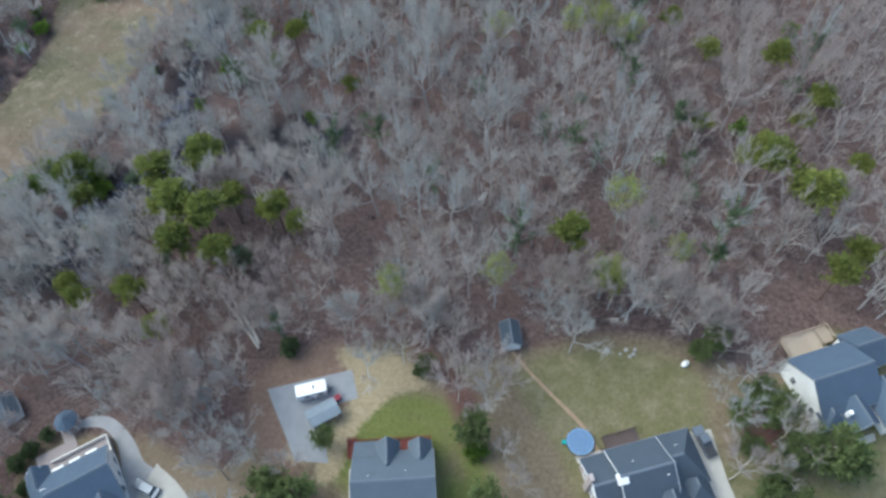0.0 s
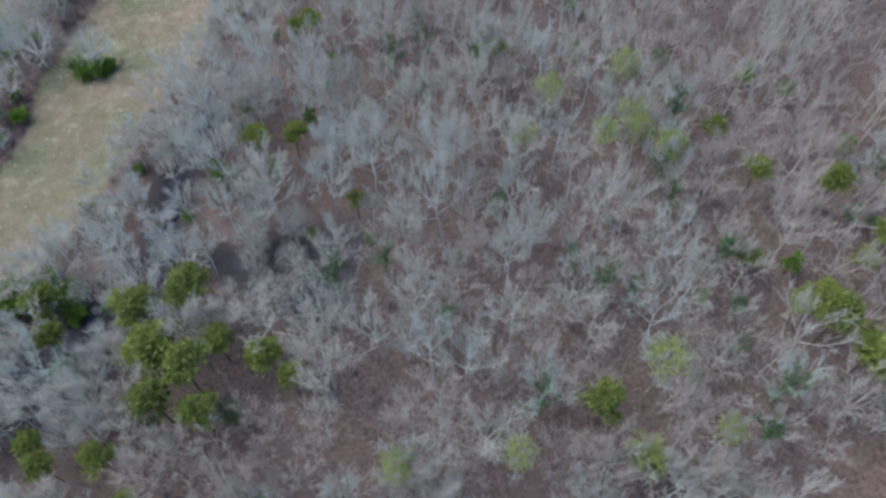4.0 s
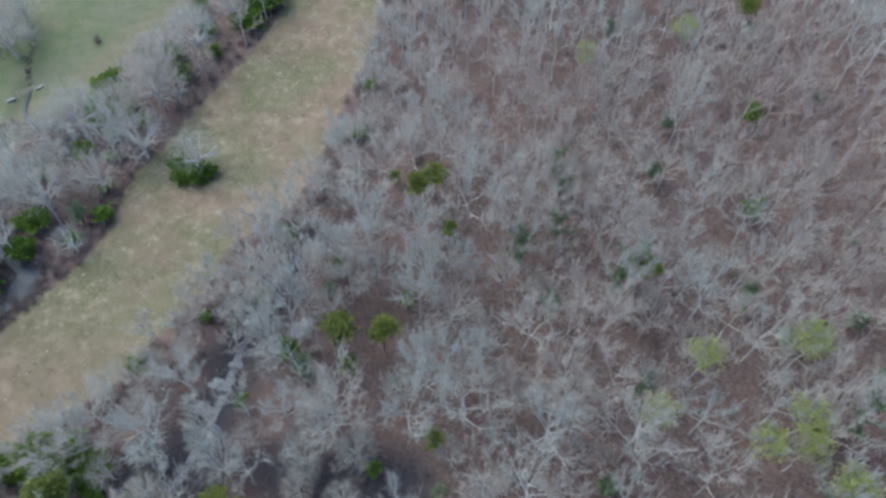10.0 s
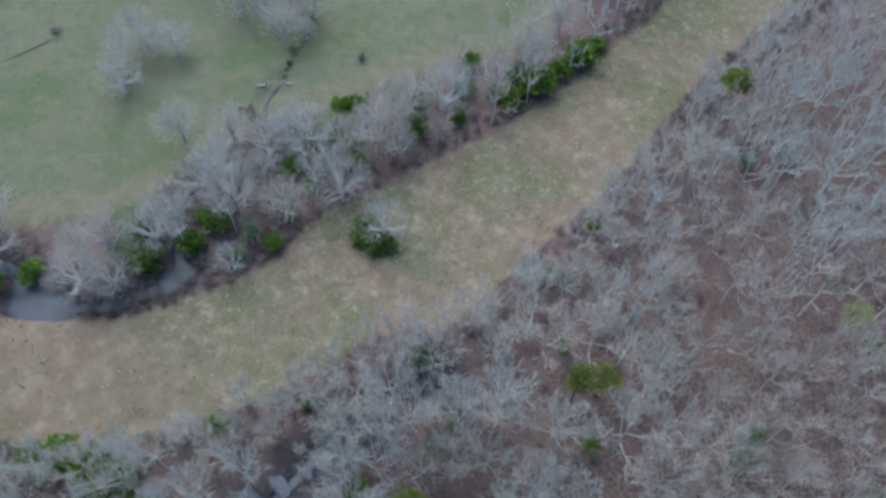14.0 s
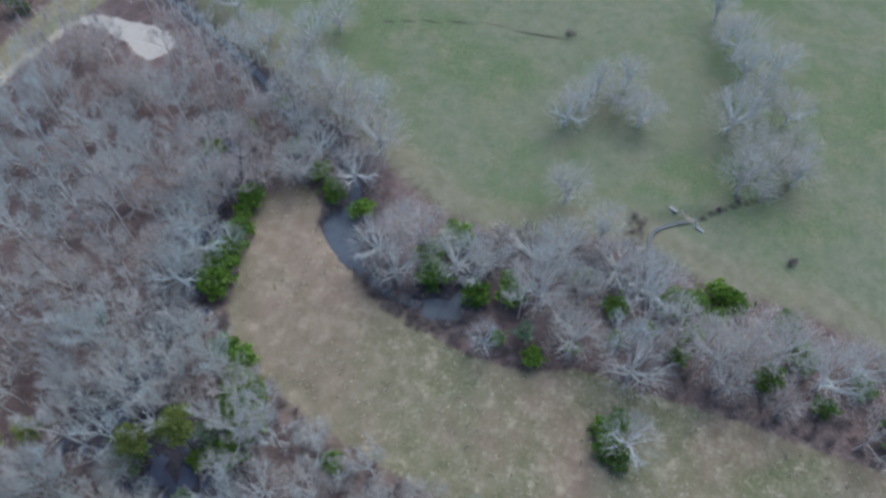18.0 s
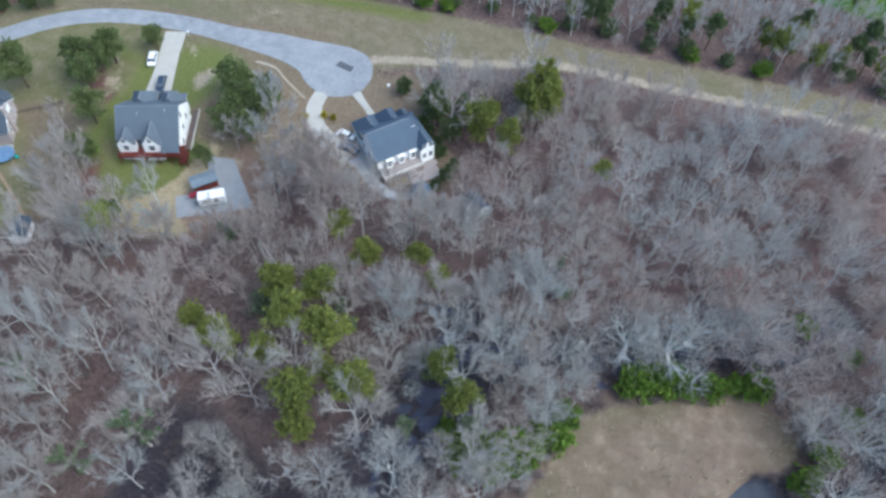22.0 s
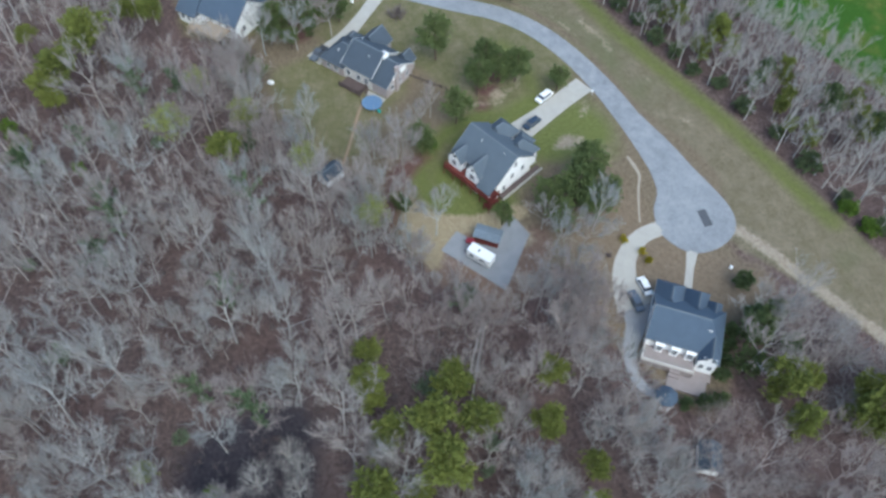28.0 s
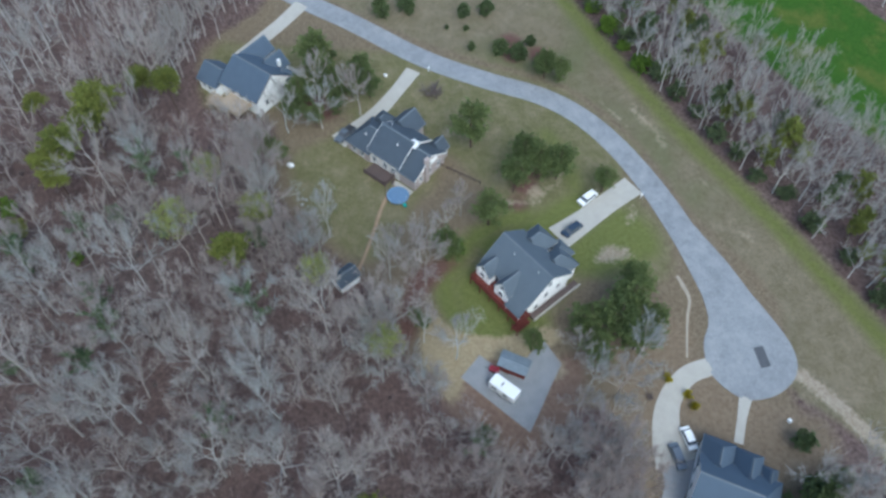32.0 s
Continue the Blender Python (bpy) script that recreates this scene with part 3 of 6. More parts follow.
def slab(name, outline, material, lift=0.06, label="", category="pavement", steps=4, round_it=True, grid=1.2):
    """A flat pad with a free outline that follows the land."""
    line = rounded(outline, steps) if round_it else np.array(outline, float)
    c = line.mean(0)
    rings = [line * s + c * (1 - s) for s in (1, 1, 0.75, 0.5, 0.25)]
    V = np.concatenate([np.c_[r, lie(r[:, 0], r[:, 1]) + lift - (0.2 if k == 0 else 0)] for k, r in enumerate(rings)])
    n = len(line)
    F = []
    for k in range(4):
        for j in range(n):
            F.append((k * n + j, k * n + (j + 1) % n, (k + 1) * n + (j + 1) % n, (k + 1) * n + j))
    ob = mesh_np(name, V, F, material)
    bm = bmesh.new()
    bm.from_mesh(ob.data)
    bm.verts.ensure_lookup_table()
    bm.faces.new([bm.verts[4 * n + j] for j in range(n)])
    bmesh.ops.recalc_face_normals(bm, faces=bm.faces)
    bm.to_mesh(ob.data)
    bm.free()
    return tagged(ob, label, category, kind="structure")


ribbon("road", ROAD_LINE, (2.8, 2.8, 2.7, 2.7, 2.7, 3.0, 4.0), ASPHALT, 0.05, "pale worn asphalt residential street with faint cracks", "road")
slab("road_turning_circle", [(-12.6, -2.9), (-17, -1.9), (-23, 0.6), (-31.4, 5.0), (-34.8, 9.7), (-39.2, 12.7), (-43.4, 12.8), (-47.2, 11.0), (-49.4, 6.2), (-49.2, 1.0), (-47, -2.3), (-43.2, -4.2), (-37.5, -5.2), (-32.1, -5.8), (-25, -7.0), (-18, -7.6), (-13.6, -7.6)], ASPHALT, 0.09, "pale grey asphalt turning circle at the street's end", "road")
slab("road_patch", [(-40.6, 2.6), (-41.3, 0.8), (-45.0, 2.6), (-44.3, 4.4)], PATCH, 0.13, "dark rectangular asphalt repair patch", "road", round_it=False)
ribbon("driveway_1", [(0.2, -4.5), (-0.3, 3), (-1, 10), (-1.5, 17.5)], (2.6, 2.4, 2.5, 3.0), CONCRETE, 0.07, "broad pale concrete driveway", "driveway")
ribbon("driveway_2", [(54.5, 16.2), (51, 23), (47.8, 30), (46, 36), (45, 42)], (1.8, 1.6, 1.8, 2.2, 2.2), CONCRETE, 0.07, "straight pale concrete driveway", "driveway")
ribbon("driveway_3", [(88.5, 27.5), (85, 35), (81.5, 44), (79, 49)], (1.9, 1.8, 1.8, 2.6), CONCRETE, 0.07, "straight pale concrete driveway", "driveway")
ribbon("driveway_4", [(-38.8, 12), (-37.8, 17), (-39.5, 23), (-43.6, 27.5), (-48.5, 29.5)], (1.7, 1.8, 2.0, 2.6, 4.2), CONCRETE, 0.07, "curved pale concrete driveway widening beside the house", "driveway")
ribbon("driveway_5", [(-46.6, 11), (-49, 14.5), (-51.8, 18.3)], (1.2, 0.8, 0.8), CONCRETE, 0.07, "narrow concrete front walk", "path")
AGED = plain("aged_grey_concrete", (0.43, 0.425, 0.435), 0.9, scale=0.7, var=0.18, fine=8)
ribbon("path_1", [(-47.5, 29), (-51, 32.5), (-54, 37.2), (-58.5, 40.4), (-63.5, 40)], (3.4, 1.9, 1.3, 1.1, 0.9), AGED, 0.055, "curved grey concrete path round the house to the pavilion", "path")
EARTH = plain("bare_red_earth", (0.43, 0.30, 0.20), 0.95, scale=0.8, var=0.25, fine=8)
GRIT = plain("pale_grit", (0.50, 0.43, 0.34), 0.95, scale=1.0, var=0.25, fine=8)
ribbon("path_3", [(-35.2, 14.4), (-32.5, 11.8), (-29.2, 8.4), (-26.7, 5.4), (-23.8, 4.2), (-21.4, 3.6)], (0.2, 0.22, 0.25, 0.3, 0.45, 0.3), GRIT, 0.05, "thin pale line of worn grit beside the turning circle", "path")
ribbon("path_2", PATH_LINE, (0.28, 0.3, 0.34, 0.42), EARTH, 0.06, "narrow footpath of bare reddish earth across the lawn", "path")
slab("gravel_pad", [(-30.3, 47.2), (-26.5, 48.3), (-23, 49.3), (-15.4, 51.4), (-13.7, 46), (-17.2, 45.2), (-19.6, 44.2), (-19.0, 39.5), (-17.5, 34.3), (-23.4, 34.6), (-25.2, 38), (-26.9, 41), (-28.6, 44)], GRAVEL, 0.06, "grey gravel parking pad with a bent outline", "pavement", round_it=False)


def water_material():
    m, n, l, b = mat("still_water", 0.3, 0, 0.12)
    v = coords(n)
    l.new(ramp(n, l, noise_node(n, l, 0.4, 3, 0.5, v), (0.3, (0.035, 0.04, 0.055)), (0.7, (0.06, 0.065, 0.08))), b.inputs["Base Color"])
    bump(n, l, b, noise_node(n, l, 3.0, 2, 0.5, v), 0.01, 0.2)
    return m


WATER = water_material()
# bluish base colour stands in for the sky reflected on the water
SKY_TINTED_WATER = plain("dark_standing_water", (0.06, 0.066, 0.105), 0.3, scale=0.6, var=0.3)
for k, o in enumerate((POND, POND_2)):
    a = np.array(o)
    c = a.mean(0)
    line = rounded(c + (a - c) * 1.12, 5)
    bm = bmesh.new()
    bm.faces.new([bm.verts.new((*p, float(lie(*c)) - 0.55)) for p in line])
    me = bpy.data.meshes.new("water")
    bm.to_mesh(me)
    me.materials.append(WATER)
    tagged(new("water_%d" % (k + 1), me), "still grey creek pool between wooded banks", "water", kind="structure")
for line, halves in ((CREEK_LINE, [0.9] * 10 + [1.4, 1.6]), (BROOK_LINE, [0.9] + [1.1] * 6 + [0.6, 0.4, 0.3]), (WET_LINE, [0.7] * 12)):
    p = rounded(line, 6, False)
    d = np.gradient(p, axis=0)
    s = np.stack([-d[:, 1], d[:, 0]], 1) / np.linalg.norm(d, axis=1)[:, None]
    h = np.interp(np.linspace(0, 1, len(p)), np.linspace(0, 1, len(halves)), halves)[:, None]
    z = (lie(p[:, 0], p[:, 1]) - 0.6)[:, None]
    V = np.concatenate([np.c_[p + s * h, z], np.c_[p - s * h, z]])
    k = np.arange(len(p) - 1)
    F = np.stack([k, k + 1, k + 1 + len(p), k + len(p)], 1)
    tagged(mesh_np({id(CREEK_LINE): "water_4", id(BROOK_LINE): "water_5"}.get(id(line), "water_6"), V, F, WATER if line is not WET_LINE else SKY_TINTED_WATER), "narrow dark creek winding between wooded banks", "water", kind="structure")
# dark standing water in the wood
rng = np.random.default_rng(8)
wet = rounded(WET_LINE, 6, False)
V, F = [], []
for k in range(46):
    p = wet[rng.integers(len(wet))] + rng.normal(0, 3.5, 2)
    r, m = rng.uniform(0.5, 1.7), 11
    a = np.linspace(0, 2 * np.pi, m, endpoint=False)
    rr = r * rng.uniform(0.6, 1.3, m)
    o = len(V)
    z = float(lie(*p)) + 0.16
    V += [(p[0], p[1], z)] + [(p[0] + rr[j] * np.cos(a[j]) * 1.5, p[1] + rr[j] * np.sin(a[j]), z) for j in range(m)]
    F += [(o, o + 1 + j, o + 1 + (j + 1) % m) for j in range(m)]
tagged(mesh_np("water_puddles", V, F, SKY_TINTED_WATER), "dark puddles of standing water on the wood floor", "water", kind="stuff")


# ---- trees ----
class Wood:
    """Collects tapered tubes as triangles."""

    def __init__(self):
        self.v, self.f, self.n = [], [], 0

    def tube(self, pts, radii, sides):
        pts = np.asarray(pts, float)
        k = len(pts)
        d = np.gradient(pts, axis=0) if k > 2 else np.repeat((pts[1:] - pts[:1]), 2, 0)
        d /= np.linalg.norm(d, axis=1)[:, None] + 1e-9
        ref = np.array((0.31, 0.87, 0.38)) if abs(d[0, 2]) > 0.8 else np.array((0, 0, 1.0))
        u = np.cross(d, ref)
        u /= np.linalg.norm(u, axis=1)[:, None] + 1e-9
        w = np.cross(d, u)
        a = 2 * np.pi * np.arange(sides) / sides
        tip = radii[-1] <= 0
        rows = k - 1 if tip else k
        ring = pts[:rows, None] + (np.cos(a)[None, :, None] * u[:rows, None] + np.sin(a)[None, :, None] * w[:rows, None]) * np.asarray(radii)[:rows, None, None]
        self.v.append(ring.reshape(-1, 3))
        i = self.n + np.arange(rows * sides).reshape(rows, sides)
        j = np.roll(i, -1, 1)
        for r in range(rows - 1):
            self.f.append(np.stack([i[r], j[r], j[r + 1]], 1))
            self.f.append(np.stack([i[r], j[r + 1], i[r + 1]], 1))
        self.n += rows * sides
        if tip:
            self.v.append(pts[-1:])
            self.f.append(np.stack([i[-1], j[-1], np.full(sides, self.n)], 1))
            self.n += 1

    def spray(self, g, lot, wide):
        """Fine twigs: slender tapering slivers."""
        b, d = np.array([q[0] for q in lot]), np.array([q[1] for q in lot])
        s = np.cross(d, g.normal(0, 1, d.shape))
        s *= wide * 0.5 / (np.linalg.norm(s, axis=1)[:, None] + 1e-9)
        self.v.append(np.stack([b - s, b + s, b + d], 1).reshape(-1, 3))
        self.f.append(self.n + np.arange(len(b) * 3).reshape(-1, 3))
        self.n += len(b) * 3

    def arrays(self):
        return np.concatenate(self.v), np.concatenate(self.f)


def unit(az, el):
    return np.array((np.cos(az) * np.cos(el), np.sin(az) * np.cos(el), np.sin(el)))


def bare_tree(seed, H, R, limbs=8, thick=1.0, clear=0.42, forks=6, shoots=6, twigs=7, broad=0.056, sides=4, bent=True):
    """Trunk with limbs, the fine crown and the limbs' lines, of one leafless vase-shaped tree."""
    g = np.random.default_rng(seed)
    wood, fine, sprays, thick_sprays, lines = Wood(), Wood(), [], [], []
    lean = g.normal(0, 0.035, 2)
    top = 0.8 * H
    hs = np.array((-0.3, 0.25, 0.5, 0.75, 1.0)) * top
    hs[0] = -0.4
    ax = np.stack([lean[0] * hs + g.normal(0, 0.14, 5) * (hs > 0), lean[1] * hs + g.normal(0, 0.14, 5) * (hs > 0), hs], 1)
    wood.tube(ax, np.array((0.23, 0.18, 0.14, 0.085, 0.03)) * thick * H / 17, sides + 1)
    lines.append(ax)
    for k in range(limbs):
        q = clear + (0.98 - clear) * (k + g.uniform(0, 0.6)) / limbs
        base = np.array([np.interp(q * top, hs, ax[:, c]) for c in range(3)])
        az = k * 2.4 + g.uniform(-0.45, 0.45)
        up = (q - clear) / (1 - clear)
        L = R * (1.38 - 0.42 * up) * g.uniform(0.75, 1.15)
        e0 = np.radians(g.uniform(25, 47)) + 0.42 * up
        p, line, az1, el1 = base, [base], az, e0
        for w in (0.3, 0.28, 0.24, 0.22):
            p = p + unit(az1, el1) * L * w
            line.append(p)
            az1, el1 = az1 + g.normal(0, 0.17), min(el1 + g.uniform(-0.03, 0.22), 1.35)
        line = np.stack(line)
        lines.append(line)
        wood.tube(line, np.array((0.088, 0.062, 0.043, 0.028, 0.012)) * thick * (1.1 - 0.4 * up) * H / 16, sides)
        for s in range(forks):
            u = 0.22 + 0.74 * (s + g.uniform(0, 0.8)) / forks
            f = min(u * 4, 3.99)
            b = line[int(f)] * (1 - f % 1) + line[int(f) + 1] * (f % 1)
            side = 1 if (s + k) % 2 else -1
            az2, el2 = az + side * g.uniform(0.35, 1.15), e0 + g.uniform(-0.1, 0.6)
            l2 = L * g.uniform(0.32, 0.55) * (1.15 - 0.5 * u)
            m = b + unit(az2, el2) * l2 * 0.55
            e = m + unit(az2 - side * g.uniform(0, 0.5), el2 + g.uniform(-0.1, 0.45)) * l2 * 0.5
            wood.tube(np.stack([b, m, e]) if bent else np.stack([b, e]), np.array((0.032, 0.023, 0.0) if bent else (0.028, 0.0)) * thick, 3)
            for t in range(shoots):
                u2 = 0.15 + 0.85 * (t + g.uniform(0, 1)) / shoots
                b3 = b + (m - b) * u2 * 2 if u2 < 0.5 else m + (e - m) * (u2 * 2 - 1)
                az3, el3 = az2 + g.normal(0, 0.65), el2 + g.uniform(-0.4, 0.55)
                d3 = unit(az3, el3) * g.uniform(0.8, 1.7) * R / 4.6
                thick_sprays.append((b3, d3))
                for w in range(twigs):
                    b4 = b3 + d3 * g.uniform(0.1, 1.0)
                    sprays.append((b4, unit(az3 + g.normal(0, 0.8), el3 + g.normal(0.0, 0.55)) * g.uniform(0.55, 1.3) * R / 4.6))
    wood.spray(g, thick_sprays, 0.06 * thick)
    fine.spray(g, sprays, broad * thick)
    return wood.arrays(), fine.arrays(), lines


def sapling(seed, H, shoots=16):
    """A thin young hardwood: one or two stems and a soft spray of upright twigs."""
    g = np.random.default_rng(seed)
    fine, sprays = Wood(), []
    for k in range(2):
        b = np.array((*g.normal(0, 0.25, 2), -0.1))
        e = b + unit(g.uniform(0, 6.28), g.uniform(1.2, 1.5)) * H
        fine.tube(np.stack([b, e]), (0.035, 0.0), 3)
        for t in range(shoots):
            u = g.uniform(0.25, 1.0)
            sprays.append((b + (e - b) * u, unit(g.uniform(0, 6.28), g.uniform(0.25, 1.2)) * H * g.uniform(0.18, 0.4) * (1.25 - 0.6 * u)))
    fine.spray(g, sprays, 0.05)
    return fine.arrays()


def dome_tree(seed, H, R, limbs=11, n=2600, forks=7, thick=1.0):
    """An open-grown leafless tree: low forks and a wide dome of fine twigs."""
    g = np.random.default_rng(seed)
    wood, fine, sprays, thick_sprays = Wood(), Wood(), [], []
    mid = np.array((0, 0, 0.42 * H))
    wood.tube([(0, 0, -0.4), (0.1, 0, 0.15 * H), (0, 0.15, 0.34 * H)], np.array((0.42, 0.34, 0.26)) * thick, 7)
    shell = np.array((R, R, 0.56 * H))
    for k in range(limbs):
        az, el = k * 2.4 + g.uniform(-0.4, 0.4), np.radians(g.uniform(12, 80))
        b = np.array((0, 0, H * g.uniform(0.14, 0.34)))
        tip = mid + unit(az, el) * shell * g.uniform(0.75, 0.95)
        bend = b + (tip - b) * 0.5 + g.normal(0, 0.5, 3) - (0, 0, 0.04 * H)
        line = np.stack([b, b + (bend - b) * 0.55, bend, tip])
        wood.tube(line, np.array((0.23, 0.17, 0.12, 0.03)) * thick, 5 if thick == 1 else 3)
        for s in range(forks):
            u = g.uniform(0.25, 0.95)
            f = u * 3
            c = line[int(f)] * (1 - f % 1) + line[int(f) + 1] * (f % 1)
            e = c + (unit(az + g.normal(0, 0.8), el + g.normal(0, 0.5)) * g.uniform(0.25, 0.5) * R)
            wood.tube(np.stack([c, (c + e) / 2 + g.normal(0, 0.2, 3), e]), np.array((0.085, 0.055, 0.0)) * thick, 3)
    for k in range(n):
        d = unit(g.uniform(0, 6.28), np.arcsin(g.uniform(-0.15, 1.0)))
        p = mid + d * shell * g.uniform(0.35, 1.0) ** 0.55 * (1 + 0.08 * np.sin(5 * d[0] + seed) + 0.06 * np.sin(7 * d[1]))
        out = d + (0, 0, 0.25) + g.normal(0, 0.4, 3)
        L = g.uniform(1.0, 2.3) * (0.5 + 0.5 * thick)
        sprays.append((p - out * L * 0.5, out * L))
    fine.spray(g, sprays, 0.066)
    return wood.arrays(), fine.arrays()


def bare_shrub(seed, H, stems=11):
    g = np.random.default_rng(seed)
    fine, sprays = Wood(), []
    for k in range(stems):
        az, el = g.uniform(0, 6.28), g.uniform(0.7, 1.4)
        b = np.array((*g.normal(0, 0.35, 2), -0.1))
        m = b + unit(az, el) * H * g.uniform(0.4, 0.7)
        fine.tube(np.stack([b, m]), (0.03, 0.0), 3)
        for t in range(12):
            sprays.append((b + (m - b) * g.uniform(0.25, 1.0), unit(g.uniform(0, 6.28), g.uniform(0.1, 1.3)) * H * g.uniform(0.2, 0.5)))
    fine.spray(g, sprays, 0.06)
    return fine.arrays()


def tufts(g, centres, normals, size, blades, wide):
    """Clumps of short blades round the centres, each blade two triangles bent along its middle."""
    n = len(centres)
    c = np.repeat(centres, blades, 0)
    d = np.repeat(normals, blades, 0) * 0.6 + g.normal(0, 0.75, (n * blades, 3))
    d /= np.linalg.norm(d, axis=1)[:, None] + 1e-9
    s = np.cross(d, g.normal(0, 1, d.shape))
    s /= np.linalg.norm(s, axis=1)[:, None] + 1e-9
    L = size * g.uniform(0.6, 1.2, (len(d), 1))
    c = c + g.normal(0, size * 0.25, c.shape)
    mid = c + d * L * 0.55
    V = np.stack([c, mid + s * L * wide, c + d * L, mid - s * L * wide + np.cross(d, s) * L * wide * 0.6], 1).reshape(-1, 3)
    o = np.arange(len(d))[:, None] * 4
    return V, np.concatenate([o + (0, 1, 2), o + (0, 2, 3)])


def crown(seed, shape, n, size, blades=9, wide=0.3, boughs=24):
    """An evergreen crown: tufts gathered on uneven boughs inside a rounded or pointed outline, with gaps."""
    g = np.random.default_rng(seed)
    H, R, z0, point = shape
    d = g.normal(0, 1, (boughs, 3))
    d /= np.linalg.norm(d, axis=1)[:, None]
    d[:, 2] = np.abs(d[:, 2]) * np.where(g.uniform(0, 1, boughs) < 0.68, 1, -1)
    q = d * g.uniform(0.45, 0.95, (boughs, 1))
    k = g.integers(0, boughs, n)
    p = q[k] + g.normal(0, 1, (n, 3)) * (0.20, 0.20, 0.10)
    z = p[:, 2] * 0.5 + 0.5
    taper = 1.0 - point * np.clip(z, 0, 1) ** 1.3
    c = np.stack([p[:, 0] * R * taper, p[:, 1] * R * taper, z0 + z * H], 1)
    out = p / (np.linalg.norm(p, axis=1)[:, None] + 1e-9) + (0, 0, 0.5)
    return tufts(g, c, out, size, blades, wide)


def pine_trunk(seed, H, z1):
    g = np.random.default_rng(seed)
    w = Wood()
    h = np.array((-0.4, 0.4 * H, 0.8 * H, H))
    w.tube(np.stack([g.normal(0, 0.12, 4), g.normal(0, 0.12, 4), h], 1), (0.22, 0.17, 0.1, 0.03), 6)
    for k in range(9):
        b = np.array((0, 0, z1 + (H - z1) * (k + 0.3) / 9))
        w.tube(np.stack([b, b + unit(k * 2.4, g.uniform(0.05, 0.5)) * (H - z1) * 0.33]), (0.05, 0.0), 3)
    return w.arrays()


def merged(copies):
    """One set of arrays from (verts, faces) sets with their places: x, y, z, turn, scale, height scale, tone."""
    V, F, T, o = [], [], [], 0
    for (v, f), x, y, z, a, s, sz, tone in copies:
        c, q = np.cos(a) * s, np.sin(a) * s
        V.append(np.stack([v[:, 0] * c - v[:, 1] * q + x, v[:, 0] * q + v[:, 1] * c + y, v[:, 2] * sz + z], 1))
        F.append(f + o)
        T.append(np.full(len(v), tone))
        o += len(v)
    return np.concatenate(V), np.concatenate(F), np.concatenate(T)


def scatter(x0, x1, y0, y1, gap, seed):
    """Uneven grid points."""
    g = np.random.default_rng(seed)
    X, Y = [a.ravel() for a in np.meshgrid(np.arange(x0, x1, gap), np.arange(y0, y1, gap))]
    return X + g.uniform(-0.5, 0.5, X.shape) * gap * 1.1, Y + g.uniform(-0.5, 0.5, Y.shape) * gap * 1.1


VARIANTS = [bare_tree(11, 16, 5.5, 8), bare_tree(12, 15, 5.1, 8), bare_tree(13, 17.5, 5.9, 9), bare_tree(14, 15, 4.6, 7, 0.95, 0.5), bare_tree(15, 16, 5.7, 8, 1.1, 0.34), bare_tree(16, 12, 4.2, 7, 0.9), bare_tree(17, 17.5, 5.6, 8, 1.05, 0.48),
            dome_tree(41, 11, 4.1, 10, 620, 8, 0.62), dome_tree(42, 10, 3.7, 9, 560, 8, 0.62), dome_tree(43, 12, 4.6, 10, 680, 8, 0.62)]
OAK = [dome_tree(21, 13.5, 7.4, 13, 950), dome_tree(22, 12.0, 6.4, 11, 1000), dome_tree(23, 13.0, 6.0, 10, 800)]
MID = [bare_tree(31, 15.5, 5.4, 7, 0.95, 0.4, 6, 5, 5, 0.074, 3, False), bare_tree(32, 16.5, 5.7, 7, 0.95, 0.42, 6, 5, 5, 0.074, 3, False), bare_tree(33, 13.5, 4.9, 7, 0.95, 0.36, 6, 5, 5, 0.074, 3, False), bare_tree(34, 15, 5.1, 7, 0.95, 0.42, 6, 5, 5, 0.074, 3, False),
       dome_tree(35, 10.5, 4.0, 8, 430, 6, 0.6), dome_tree(36, 9.5, 3.6, 7, 390, 6, 0.6), dome_tree(37, 11.5, 4.4, 8, 460, 6, 0.6)]
LIGHT = [bare_tree(35, 15.5, 5.3, 6, 1.15, 0.4, 5, 4, 4, 0.078, 3, False), bare_tree(36, 17, 5.6, 6, 1.15, 0.42, 5, 4, 4, 0.078, 3, False), bare_tree(37, 14, 4.9, 6, 1.15, 0.4, 5, 4, 4, 0.078, 3, False)]
PINE_SPOTS = [(-57.4, 88.6), (-48.6, 91.2, 1.2), (-49.8, 96, 0.9), (-52.2, 85.4, 0.7), (-52, 79.5, 1.1), (-42, 83.5), (-45.5, 77, 1.2), (-49.7, 71.6), (-42, 70.3, 0.9), (-72.2, 83, 0.9), (-32.6, 81), (-28, 77.8, 0.7), (-50.4, 55, 0.8), (-66, 60.6, 0.7), (-75.2, 89.2), 
              (-44.1, 129.1, 0.9), (-37.2, 131.9, 0.7), (69.6, 121.1), (62, 95.8), (63.3, 91.5), (72.7, 105.4, 0.8), (68.7, 82.3, 1.15), (50, 136.3, 0.7), (70.8, 67.9), (-40, 168.2, 0.8), (-42.2, 164.4, 0.7),
              (4.2, 159.1, 0.7), (67.6, 85.6), (80.7, 93.3, 0.8), (31, 66.5, 0.8), (59.8, 96, 0.8), (75.3, 72.4, 0.9),
              (-103, 33, 0.6), (-68.1, 241.4), (-56.6, 62.3, 0.8), (-70.2, 64.5, 0.7), (52.8, 106.1, 0.7), (-22.2, 117, 0.6), (77.1, 110), (56.2, 125.1, 0.8), (24.1, 75, 0.9), (13.6, 238.6, 0.9), (-35.1, 81.9, 0.8), (-41, 125, 0.6)]
